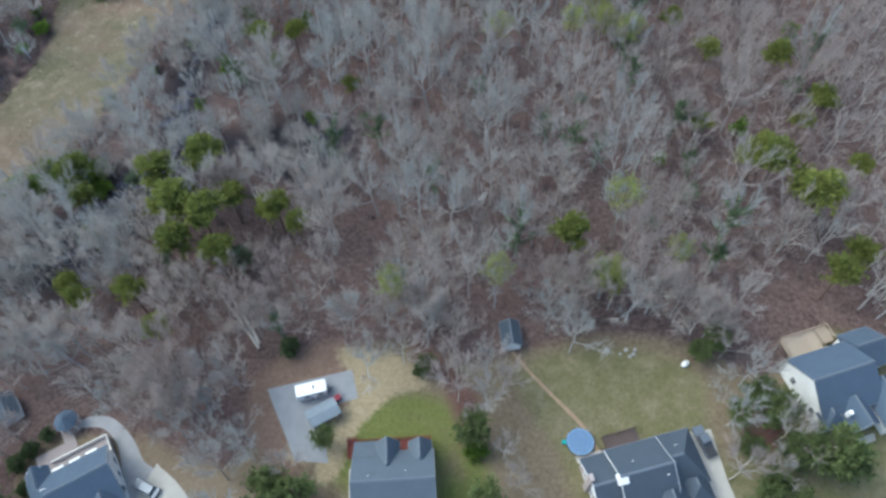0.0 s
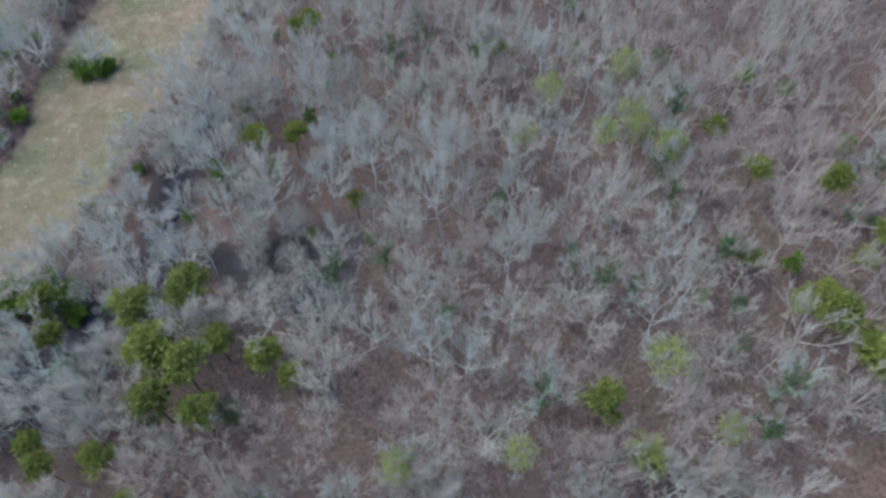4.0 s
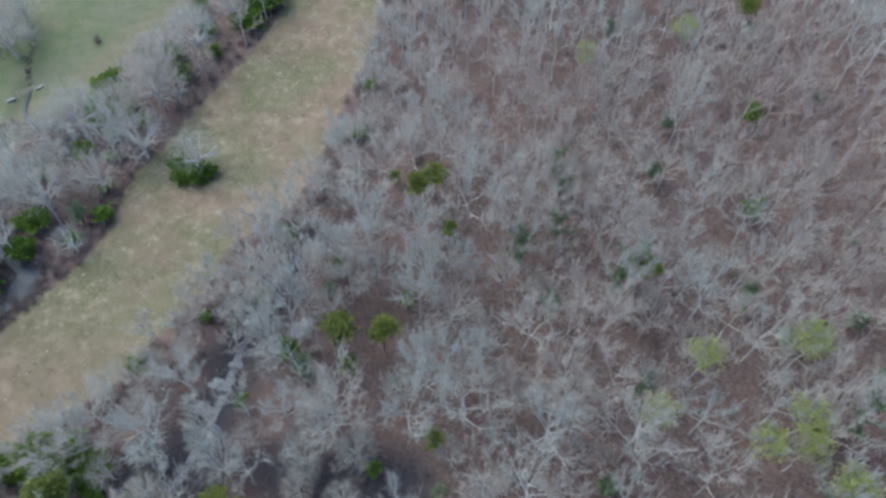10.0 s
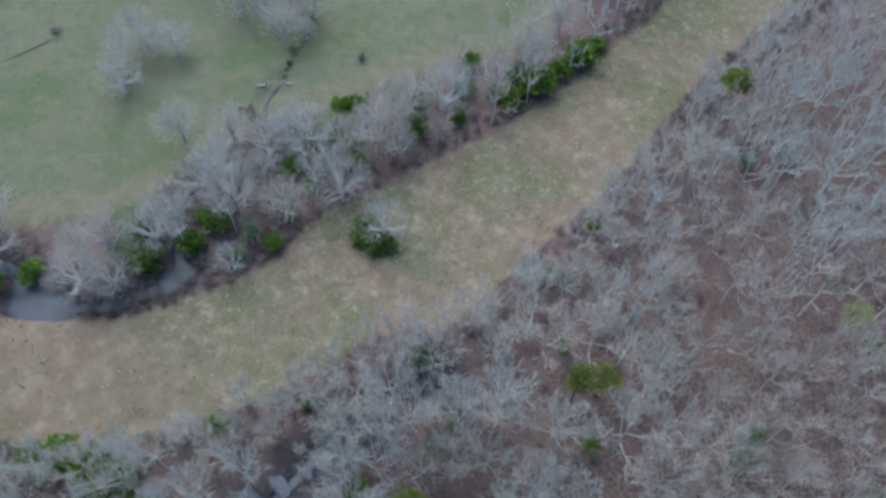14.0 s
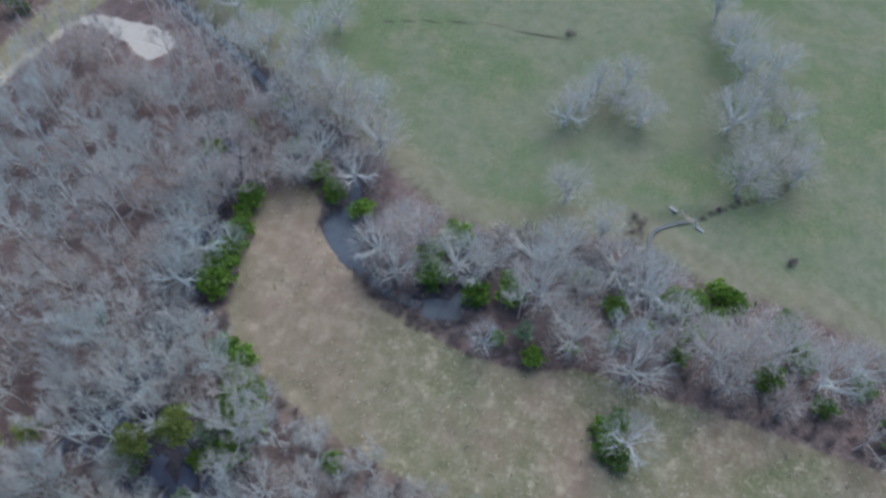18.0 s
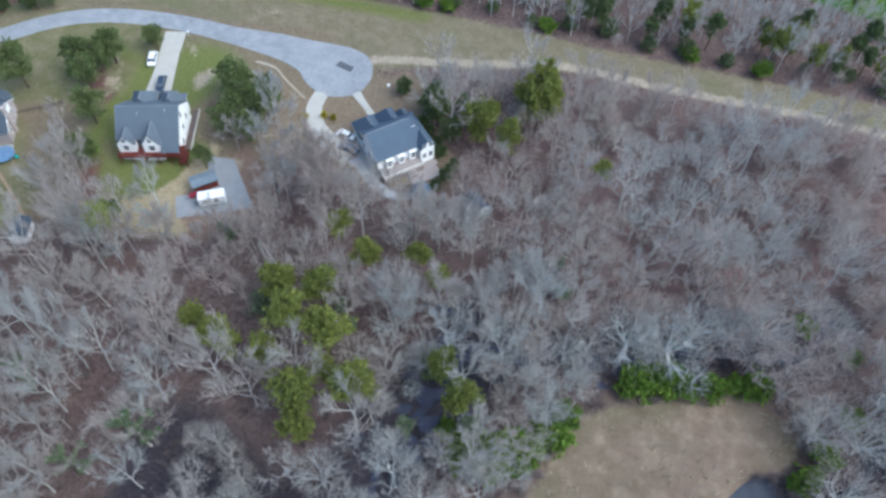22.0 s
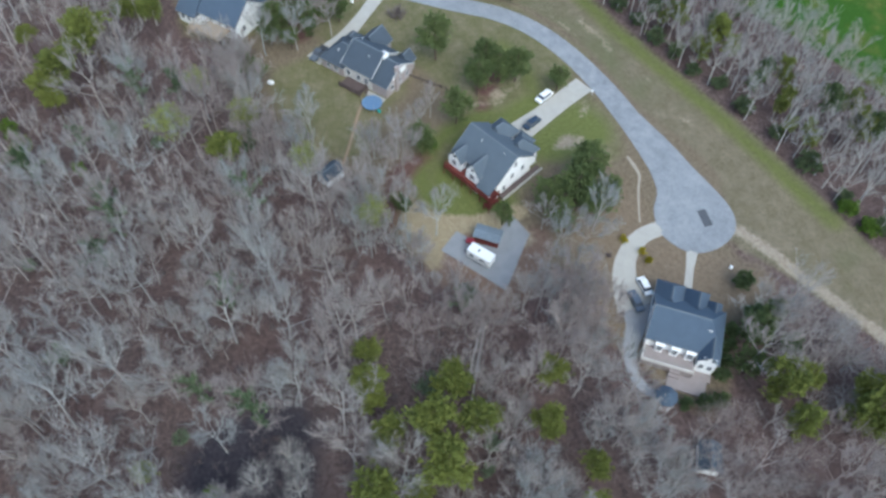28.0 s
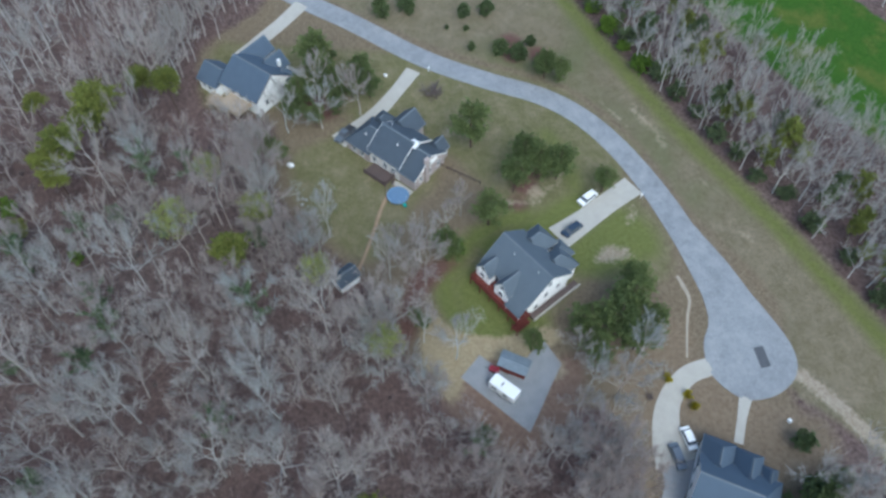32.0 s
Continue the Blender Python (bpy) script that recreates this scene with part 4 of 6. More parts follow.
BUD_SPOTS = [(32.2, 150.1), (33.4, 132), (26.6, 130), (15.7, 142), (10.5, 130.6), (33.3, 81.5), (10.2, 64.7), (0.6, 222.4), (-18.5, 208.4), (42.6, 70.7), (30, 67.2), (33, 137.5), (-8, 62), (38.4, 126.6)]
IVY_SPOTS = [(0.2, 155.8), (-12.9, 162.5), (-10.1, 147.3), (-19.1, 157.1), (42.3, 141.1), (20.7, 104.9), (39.2, 127), (25.3, 99.8), (8.2, 137.4), (2.6, 159.5), (-16.3, 177.6), (23.2, 159.7), (30.6, 98.3), (14.1, 76.2),
             (49.5, 95.9), (54.4, 80.7), (78.6, 125.4), (51, 73), (-2, 90.5), (-24.2, 98.2), (48, 107.3), (39.8, 120), (-15.3, 103.7), (-28.9, 57.2)]
SEEN = [(-262, 20), (-262, 190), (-230, 250), (-170, 300), (-80, 312), (-20, 300), (70, 285), (88, 220), (118, 190), (122, 130), (143, 90), (118, 40), (85, -10), (65, -65), (30, -105), (-60, -95), (-165, -85), (-200, -55), (-262, 0)]


def wooded(x, y):
    """Metres inside the woods (minus in the open)."""
    open_land = np.maximum.reduce([inside(x, y, MEADOW), inside(x, y, PASTURE), inside(x, y, CORRIDOR), inside(x, y, GREEN_FIELD), inside(x, y, YARD), inside(x, y, SAND) + 1,
                                   inside(x, y, POND), inside(x, y, POND_2), near(x, y, CREEK_LINE, -0.5), near(x, y, TRACK_LINE, 5.5)])
    for a, b, r in ((-24, 45, 13), (13.2, 58.4, 6.5), (7.5, 60.5, 5), (-64.5, 40, 6), (-76.4, 41.8, 2.8), (66, 58, 12)):
        open_land = np.maximum(open_land, r - np.hypot(x - a, y - b))
    return -open_land


def plant_woods():
    g = np.random.default_rng(5)
    X, Y = scatter(-262, 140, -110, 312, 6.4, 4)
    k = wooded(X, Y) > 1.5
    k &= inside(X, Y, SEEN) > 0
    X, Y = X[k], Y[k]
    k = (X > -106) | (Y < 84) | (Y > 245) | (g.uniform(0, 1, len(X)) < 0.36)
    X, Y = X[k], Y[k]
    X2, Y2 = scatter(-190, 62, -66, -18, 5.6, 6)
    k2 = wooded(X2, Y2) > 1.0
    X3, Y3 = scatter(-165, -40, -5, 92, 6.6, 7)
    k3 = (wooded(X3, Y3) > 1.0) & ((X3 < -62) | (Y3 > 58))
    X4, Y4 = scatter(-112, -55, 78, 300, 6.2, 12)
    d4 = -inside(X4, Y4, MEADOW)
    k4 = (d4 > 2.5) & (d4 < 11) & (wooded(X4, Y4) > 1) & (X4 > -100)
    X5, Y5 = scatter(14, 112, 28, 80, 5.6, 13)
    d5 = -inside(X5, Y5, YARD)
    k5 = (d5 > 2) & (d5 < 12) & (wooded(X5, Y5) > 1.5)
    X, Y = np.r_[X, X2[k2], X3[k3], X4[k4], X5[k5]], np.r_[Y, Y2[k2], Y3[k3], Y4[k4], Y5[k5]]
    order = np.argsort(np.hypot((X + 40), Y - 95))
    single = set(order[:290].tolist())
    EDGE = -inside(X, Y, MEADOW)
    DAMP = np.maximum.reduce([near(X, Y, WET_LINE[5:], 17), near(X, Y, BROOK_LINE, 26), near(X, Y, CREEK_LINE, 9), inside(X, Y, WETLAND), np.where((X > -100) & (Y > 100), 22 - EDGE, -1)])
    KEPT = np.array([q[:2] for q in PINE_SPOTS + BUD_SPOTS + IVY_SPOTS + [(-75.8, 24.7), (-82.4, 27.3), (-88.8, 18.5), (-86.1, 12.6), (-90, 9.3)]])
    CROWDED = np.hypot(X[:, None] - KEPT[:, 0], Y[:, None] - KEPT[:, 1]).min(1) < 3.9
    LAND = lie(X, Y)
    bases = {}
    heavy, light = [], []
    for i in range(len(X)):
        x, y = float(X[i]), float(Y[i])
        z, a, s = float(LAND[i]), g.uniform(0, 6.28), g.uniform(0.62, 1.2)
        sz = s * g.uniform(0.85, 1.1)
        damp, edge = float(DAMP[i]), float(EDGE[i])
        stand = 0.34 + 1.0 * noise.noise(Vector((x * 0.028, y * 0.028, 3.7)))
        if x > -100 and edge < 12:
            s *= 0.7 + 0.3 * edge / 12
            sz = s * g.uniform(0.75, 0.95)
        if y < -12:
            s, sz = s * 0.72, sz * 0.78
            stand = 0.58
        if x < -62 and y < 92:
            s, sz = s * 0.88, sz * 0.82
            stand += g.uniform(-0.2, 0.5) + (0.15 if y < 26 else 0)
        if CROWDED[i]:
            continue
        tone = g.uniform(0.3, 0.98) if damp > 0 else min(max(stand + g.uniform(-0.22, 0.22), 0.02), 0.9)
        v = int(g.integers(7, 10)) if damp > 0 and g.uniform() < 0.5 else int(g.integers(7))
        if i in single:
            if v not in bases:
                (tv, tf), (cv, cf) = VARIANTS[v][:2]
                t = thing("bare_tree", x, y, z, label="leafless grey hardwood tree with fine bare twigs", category="tree", group="bare trees of the wood")
                mesh_np("trunk", tv, tf, BARK, t)
                mesh_np("crown", cv, cf, TWIG, t)
                bases[v] = t
                t.matrix_basis = pose(x, y, z, 0, 0, math.degrees(a))
            else:
                t = copy_thing(bases[v], pose(x, y, z, 0, 0, math.degrees(a)))
                t.scale = (s, s, sz)
            for child in t.children:
                child.color = (tone, 0, 0, 1)
        elif -165 < x < 75 and -15 < y < 200:
            heavy.append((int(g.integers(4, 7)) if g.uniform() < (0.5 if damp > 0 or x < -62 or edge < 12 else 0.1) else v % 4, x, y, z, a, s, sz, tone))
        else:
            light.append((v % 3, x, y, z, a, s, sz, tone))
    for pool, lot, name in ((MID, heavy, "bare_wood"), (LIGHT, light, "far_bare_wood")):
        w = tagged(new(name), "dense stand of leafless grey hardwood trees", "wood", kind="stuff")
        for key, which, m in (("trunks", 0, BARK), ("crowns", 1, TWIG)):
            V, F, T = merged([(pool[q[0]][which], *q[1:]) for q in lot])
            tagged(mesh_np(key, V, F, m, w, tone=T), kind="stuff")
    X, Y = scatter(-160, 110, 5, 250, 4.8, 9)
    k = (wooded(X, Y) > 1) & (inside(X, Y, SEEN) > 0) & ((X > -66) | (g.uniform(0, 1, len(X)) < 0.45))
    forms = [sapling(q, h, m) for q, h, m in ((1, 3.6, 12), (2, 5.0, 15), (3, 6.2, 17), (4, 4.2, 13))]
    lot = [(forms[int(g.integers(4))], x, y, float(lie(x, y)), g.uniform(0, 6.28), (q := g.uniform(0.6, 1.15)), q, min(max(0.4 + 1.2 * noise.noise(Vector((x * 0.04, y * 0.04, 9.1))) + g.uniform(-0.2, 0.2), 0.02), 0.98)) for x, y in zip(X[k], Y[k])]
    V, F, T = merged(lot)
    tagged(mesh_np("saplings", V, F, SAPLING, tone=T), "thin leafless pinkish-brown saplings under the tall trees", "saplings", kind="stuff")


plant_woods()


# ---- evergreens, brush and open-grown trees ----
YARD_GREEN = foliage("yard_pine_needles", (0.115, 0.155, 0.062), (0.28, 0.335, 0.125))


def evergreen(name, label, category, group, foliage_mat, shape, n, size, seed, trunk_h=None, blades=9, wide=0.3, boughs=24):
    """The first of a kind, to be copied."""
    t = thing(name, 0, 0, 0, label=label, category=category, group=group)
    if trunk_h:
        mesh_np("trunk", *pine_trunk(seed, trunk_h, shape[2]), PINE_BARK, t)
    else:
        w = Wood()
        g = np.random.default_rng(seed)
        for k in range(5):
            w.tube(np.stack([g.normal(0, 0.15, 3) * (1, 1, 0) - (0, 0, 0.2), unit(g.uniform(0, 6.28), 1.2) * shape[0] * 0.6]), (0.06, 0.02), 4)
        mesh_np("stems", *w.arrays(), PINE_BARK, t)
    mesh_np("crown", *crown(seed + 1, shape, n, size, blades, wide, boughs), foliage_mat, t)
    return t


def plant(bases, spots, seed, lo=0.85, hi=1.15):
    """Sets the first ones down and copies them to the other spots (x, y[, size])."""
    g = np.random.default_rng(seed)
    made = []
    for k, q in enumerate(spots):
        m = pose(q[0], q[1], float(lie(q[0], q[1])), 0, 0, g.uniform(0, 360))
        s = (q[2] if len(q) > 2 else 1.0) * g.uniform(lo, hi)
        t = bases[k] if k < len(bases) else copy_thing(bases[k % len(bases)], m)
        t.matrix_basis = m @ Matrix.Diagonal((s, s, s * g.uniform(0.9, 1.1), 1))
        made.append(t)
    return made


YARD_PINES = [(-18.2, 37.6, 0.66), (27.9, 18.5, 1.15), (13.1, 11.4, 1.05), (10.9, 8), (13, 18, 0.95), (16.5, 13, 0.9), (2.7, 2.4, 0.8), (8.9, 27.4, 0.85), (6.5, 39.5, 0.8), (-27.1, 17.1), (-24.7, 23.7, 1.05), (-19.5, 14.8, 0.95), (-22.5, 19, 1.1), (-28.5, 21.5, 0.8),
              (-21, 27.5, 0.95), (-26, 29, 0.9), (51.9, 38.1, 0.75), (52.4, 29.3, 0.7), (57, 44, 0.8), (55, 47, 0.9), (-1.7, 52.2, 0.5), (36, -8.5, 0.85), (33, -10.5, 0.7), (-66.5, 18.9, 0.95), (-70, 24, 0.8), (49, 57, 0.7), (46, 55, 0.6), (63, 36.5, 1.1), (58.5, 37, 1.0), (66, 35.5, 1.0), (58, 28.5, 0.8), (54.5, 33, 0.7), (51, 44, 0.8)]
STRIP = np.random.default_rng(41)
STRIP_PINES = [(x, float(np.interp(x, (-177, -108, -51, 9, 54), (-7, -17, -27, -31, -36))) - abs(STRIP.normal(0, 9.0)), STRIP.uniform(0.55, 1.05)) for x in STRIP.uniform(-190, 60, 92)]
CEDARS = [(63.3, -4.4), (61.2, -9.8, 1.1), (52.7, 0.6, 0.7), (46.4, -12.6, 0.7), (73.9, 12.9, 1.3), (72, 6.7, 1.3), (38.1, -9.5, 1.4), (48, -4.4, 1.2), (44, -7, 1.3), (68.3, 30.1, 0.6), (-58, 9.6, 1.1), (-27, 54.5, 1.2), (4.6, 0.2, 0.6), (-3, 51, 0.8),
          (-67.5, 37.5, 0.8), (70, -22, 1.2), (66, -24, 0.6), (59, -2.2, 0.4), (62, 1.5, 0.4), (57.5, 33, 0.6), (60, 36, 0.5), (-65.5, 15, 2.0), (-64.8, 22.6, 0.9), (-66.4, 25.2, 0.9), (-63.2, 19.6, 0.9), (-68, 28, 1.0), (-69.6, 34.5, 0.9), (-71, 32, 1.0), (-66, 9.5, 1.2), (-72, 13, 1.5)]
PRIVETS = [(-129.4, 78), (-126, 77.3), (-122, 78.2), (-117, 79.2), (-112, 79), (-109.3, 78.2), (-106, 80), (-89.5, 91.5), (-87, 93), (-85, 95.5), (-82, 97), (-79.6, 96), (-76, 93), (-137, 93.5, 0.8), (-127, 121.5), (-120, 120.5), (-124, 119, 1.1),
           (-129, 177.3, 1.1), (-127, 180), (-107.2, 213.7, 1.3), (-106, 219, 1.3), (-108, 208), (-105, 231, 1.2), (-104.5, 238), (-106.3, 143.2, 0.8), (-92.5, 158.8, 0.9), (-90, 160.8, 0.7), (-95.5, 159.5, 0.6), (-104, 225), (-123, 176, 1.1), (-126, 172, 0.9),
           (26, -30.5, 0.9), (33, -31, 0.8), (40, -32, 0.9), (48, -33.5, 0.8), (54, -35, 0.8), (-60, -23, 0.9), (-66, -22.5), (-92, -18, 0.8), (-128, -12.5), (-146, -9.5), (-110, 150, 0.6), (-109, 136, 0.6), (-73, 128, 0.6), (-66, 150, 0.7), (-63, 180, 0.8), (-66, 196, 0.7), (7.5, 37, 0.7), (-142, 64, 0.9), (-150, 70, 0.8), (-160, 74, 0.7), (-118, 164, 0.7),
           (-117, 130, 1.1), (-123, 136, 0.8), (-119, 137, 1.2), (-126, 150, 0.9), (-121, 157, 1.1), (-114, 158, 0.7), (-124, 168, 1.2), (-118, 172, 1.0), (-112, 186, 1.2), (-118, 192, 1.1), (-114, 203, 1.0), (-132, 102, 1.0), (-140, 90, 1.1), (-147, 82, 0.9), (-113, 170, 0.8), (-109, 196, 0.9), (-125, 190, 1.1), (-120, 210, 1.0), (-129.8, 77.3, 1.2), (-121.6, 79.3, 1.1), (-108.5, 79.4, 1.3), (-91.7, 91.2, 1.3), (-86.4, 93.8, 1.4), (-81.3, 95.4, 1.4), (-76.3, 95.9, 1.2), (-73.5, 91, 0.9), (-94.4, 87, 1.2), (-87.4, 92, 1.1), (-134.9, 94.7, 1.1), (-119.5, 121.2, 1.4), (-71.2, 79.2, 1.5), (-113.3, 78.2, 1.3), (-103.5, 217, 1.7), (-104.5, 209, 1.5),
           (-103.2, 232, 1.6), (-95, 157.4, 0.95), (-97.5, 160, 0.9), (-91, 158.5, 0.7), (-129.2, 123.5, 1.4)]
HEDGE_GREEN = foliage("hedgerow_leaves", (0.13, 0.165, 0.085), (0.26, 0.31, 0.15))
HEDGE = [(x, float(np.interp(x, (-190, -108, -51, 9, 60), (-4, -16, -25, -29, -36))) - abs(STRIP.normal(0.5, 2.2)), STRIP.uniform(0.55, 1.15)) for x in np.concatenate([np.arange(-188, -20, 10.0), np.arange(-20, 60, 6.8)])]
plant([evergreen("hedgerow_evergreen", "dark green leafy evergreen at the foot of the far wood", "shrub", "evergreens along the grass corridor", HEDGE_GREEN, (4.2, 2.2, 0.2, 0), 100, 0.75, s, None, 7) for s in (65, 66, 65)], HEDGE, 6)
plant([evergreen("pine_tree", "tall olive-green loblolly pine among leafless hardwoods", "tree", "pines in the wood", PINE, (6.6, 3.1, 8.2, 0), 380, 0.66, s, 14.4, 7) for s in (51, 53)], PINE_SPOTS, 1)
WEST_PINES = [(-75.8, 24.7), (-82.4, 27.3), (-88.8, 18.5), (-86.1, 12.6), (-90, 9.3, 1.1), (-91.2, 15.9), (-78, 19, 0.7)]
plant([evergreen("field_pine", "full bright green pine among grey trees near the track", "tree", "pines near the track", PINE, (10.0, 3.2, 3.4, 0.35), 400, 0.62, s, 13.0, 7) for s in (54, 56)], WEST_PINES, 7)
plant([evergreen("yard_pine", "full dark green pine standing in a lawn", "tree", "pines in the yards", YARD_GREEN, (8.2, 3.7, 2.4, 0.25), 420, 0.55, s, 10.4, 7) for s in (57, 59)], YARD_PINES, 2)
plant([evergreen("roadside_pine", "slender green pine at the edge of the far wood", "tree", "pines along the grass corridor", CEDAR if s == 61 else PINE, (7.0, 2.5, 4.8, 0.4), 170, 0.7, s, 12.0, 7) for s in (61, 63)], STRIP_PINES, 3)
plant([evergreen("cedar", "small rounded dark green cedar on open grass", "tree", "small cedars", CEDAR, (3.6, 1.7, 0.3, 0.45), 130, 0.5, 67, None, 8, 0.3, 34)], CEDARS, 4)
plant([evergreen("evergreen_shrub", "bright green leafy evergreen shrub at the meadow's edge", "shrub", "evergreen shrubs", PRIVET, (3.4, 2.3, 0.2, 0), 120, 0.75, s) for s in (71, 73)], PRIVETS, 5)


def leafing_trees():
    """Hardwoods with a veil of first yellow-green leaves, ivy-clad trees, and green understory."""
    g = np.random.default_rng(77)
    first = None
    for x, y in BUD_SPOTS:
        m = pose(x, y, float(lie(x, y)), 0, 0, g.uniform(0, 360))
        if first is None:
            first = thing("budding_tree", x, y, label="slender hardwood with first pale yellow-green leaves", category="tree", group="budding trees")
            mesh_np("trunk", *VARIANTS[3][0], BARK, first)
            mesh_np("crown", *VARIANTS[3][1], TWIG, first)
            mesh_np("young_leaves", *crown(79, (7.0, 3.4, 9.8, 0), 430, 0.3, 6, 0.34, 40), BUD, first, "pale yellow-green young leaves")
            first.matrix_basis = m
        else:
            t = copy_thing(first, m)
            t.scale = (s := g.uniform(0.7, 1.05), s, g.uniform(0.85, 1.1))
    bases = []
    for v in (1, 4, 5):
        wood, fine, lines = VARIANTS[v]
        t = thing("ivy_clad_tree", 0, 0, 0, label="leafless hardwood with dark green ivy on trunk and limbs", category="tree", group="ivy-clad trees")
        mesh_np("trunk", *wood, BARK, t)
        mesh_np("crown", *fine, TWIG, t)
        at = []
        for k, line in enumerate(lines):
            n = 26 if k == 0 else 11
            u = g.uniform(0.12, 1.0, n) * (len(line) - 1) if k == 0 else g.uniform(0, 0.62, n) * (len(line) - 1)
            i = np.minimum(u.astype(int), len(line) - 2)
            at.append(line[i] + (line[i + 1] - line[i]) * (u - i)[:, None] + g.normal(0, 0.16, (n, 3)))
        at = np.concatenate(at)
        mesh_np("ivy", *tufts(g, at, np.tile((0, 0, 0.5), (len(at), 1)), 0.62, 7, 0.34), IVY, t, "muted green ivy leaves")
        bases.append(t)
    plant(bases, IVY_SPOTS, 78, 0.8, 1.1)
    X, Y = g.uniform(-110, 90, 420), g.uniform(45, 245, 420)
    k = np.flatnonzero(wooded(X, Y) > 4)[:60]
    base = [evergreen("understory_evergreen", "muted green evergreen understory tree below bare crowns", "tree", "understory evergreens", m, (4.6, 1.8, 2.2, 0.2), 75, 0.7, s, 6.5, 6) for s, m in ((83, MUTED), (85, MUTED), (87, PRIVET))]
    plant(base, [(float(X[i]), float(Y[i])) for i in k], 88, 0.6, 1.15)


leafing_trees()


def old_oaks():
    spots = [(-175.8, 144.1), (-177.9, 152.7), (-183, 147), (-170, 141), (-174, 158), (-187, 154), (-122, 125), (-131, 146), (-121, 150), (-124, 163), (-111, 150), (-130, 112), (-112, 176), (-113, 195), (-110, 209), (-140, 98), (-146, 88), (-152, 80), (-122, 109), (-138, 86), (-146, 144), (-160.4, 89.6), (-165.5, 95.9), (-210.7, 177.8), (-176.8, 178.6), (-185.3, 185), (-124, 131), (-127, 140), (-129.2, 156.6), (-125.5, 117.4),
             (-117.9, 113.5), (-182.6, 73.5), (-175.3, 58.1), (-106.6, 160.8), (-117, 182), (-116.2, 168.6), (-119.1, 68.8), (-125.8, 68.7), (-137.6, 152.5), (-116.3, 187), (-117.8, 202.3), (-119.2, 257.9), (-93, 161.5), (-119, 142.3),
             (-158, 180.6), (-168, 183), (-190, 78.3), (-195, 182), (-204, 180), (-27.3, 140.7), (-36.3, 179.1), (-113, 73), (-131, 68), (-220, 175), (-200, 190), (-112, 222), (-115, 236), (-106, 72), (-205, 26), (-200, 36), (-190, 50), (-182, 62), (-173, 74), (-165, 84), (-158, 93), (-196, 44), (-150, 101), (-212, 16), (-163, 193), (-172, 193), (-183, 192), (-157, 186, 0.6), (-165, 188, 0.8)]
    g = np.random.default_rng(91)
    bases = []
    for (tv, tf), (cv, cf) in OAK:
        t = thing("spreading_tree", 0, 0, 0, label="wide-crowned leafless pale grey hardwood on the creek bank", category="tree", group="spreading bare trees")
        mesh_np("trunk", tv, tf, BARK, t)
        mesh_np("crown", cv, cf, TWIG, t)
        bases.append(t)
    for (x, y, *_), t in zip(spots, plant(bases, spots, 92, 0.8, 1.1)):
        # lichen-pale ones round the meadow's tip
        for child in t.children:
            child.color = (0.93 if math.hypot(x + 119, y - 71) < 14 else g.uniform(0.25, 0.85), 0, 0, 1)


old_oaks()


KEEP_CLEAR = [(66, 57, 14), (-22, 45, 12), (13.2, 58.4, 7.5), (7, 60.5, 6), (-62, 42, 8)]


def yard_bare_trees():
    g = np.random.default_rng(95)
    spots = [(-12, 50), (-6, 53), (4, 46), (9, 44), (2, 50), (12, 48), (9, 51), (-24, 32), (-30, 34), (-34, 31), (-32, 38), (-37, 36), (-43, 38), (-31, 24), (50, 43), (53, 50), (57, 40), (12, 36), (14, 31), (-63, 14), (-68, 12), (-60, 44), (-55, 42),
             (24, 56), (20, 60), (46, 60), (-9, 58), (49, 34), (55, 35), (88, 50), (84, 58)]
    edge = rounded([(86, 57), (70, 61), (58, 54), (46, 59), (30, 61), (18, 58.5), (4, 55), (-3, 58), (-12, 59), (-34, 54), (-35, 44), (-42, 40), (-62, 44)], 5, False) + (0, 2.5)
    spots += [(float(p[0]), float(p[1])) for p in edge + g.normal(0, 1.7, edge.shape) if all(math.hypot(p[0] - a, p[1] - b) > r for a, b, r in KEEP_CLEAR)]
    base = thing("yard_tree", 0, 0, 0, label="leafless young grey hardwood at the edge of a yard", category="tree", group="bare yard trees")
    mesh_np("trunk", *VARIANTS[5][0], BARK, base)
    mesh_np("crown", *VARIANTS[5][1], TWIG, base)
    plant([base], spots, 96, 0.7, 1.15)


yard_bare_trees()


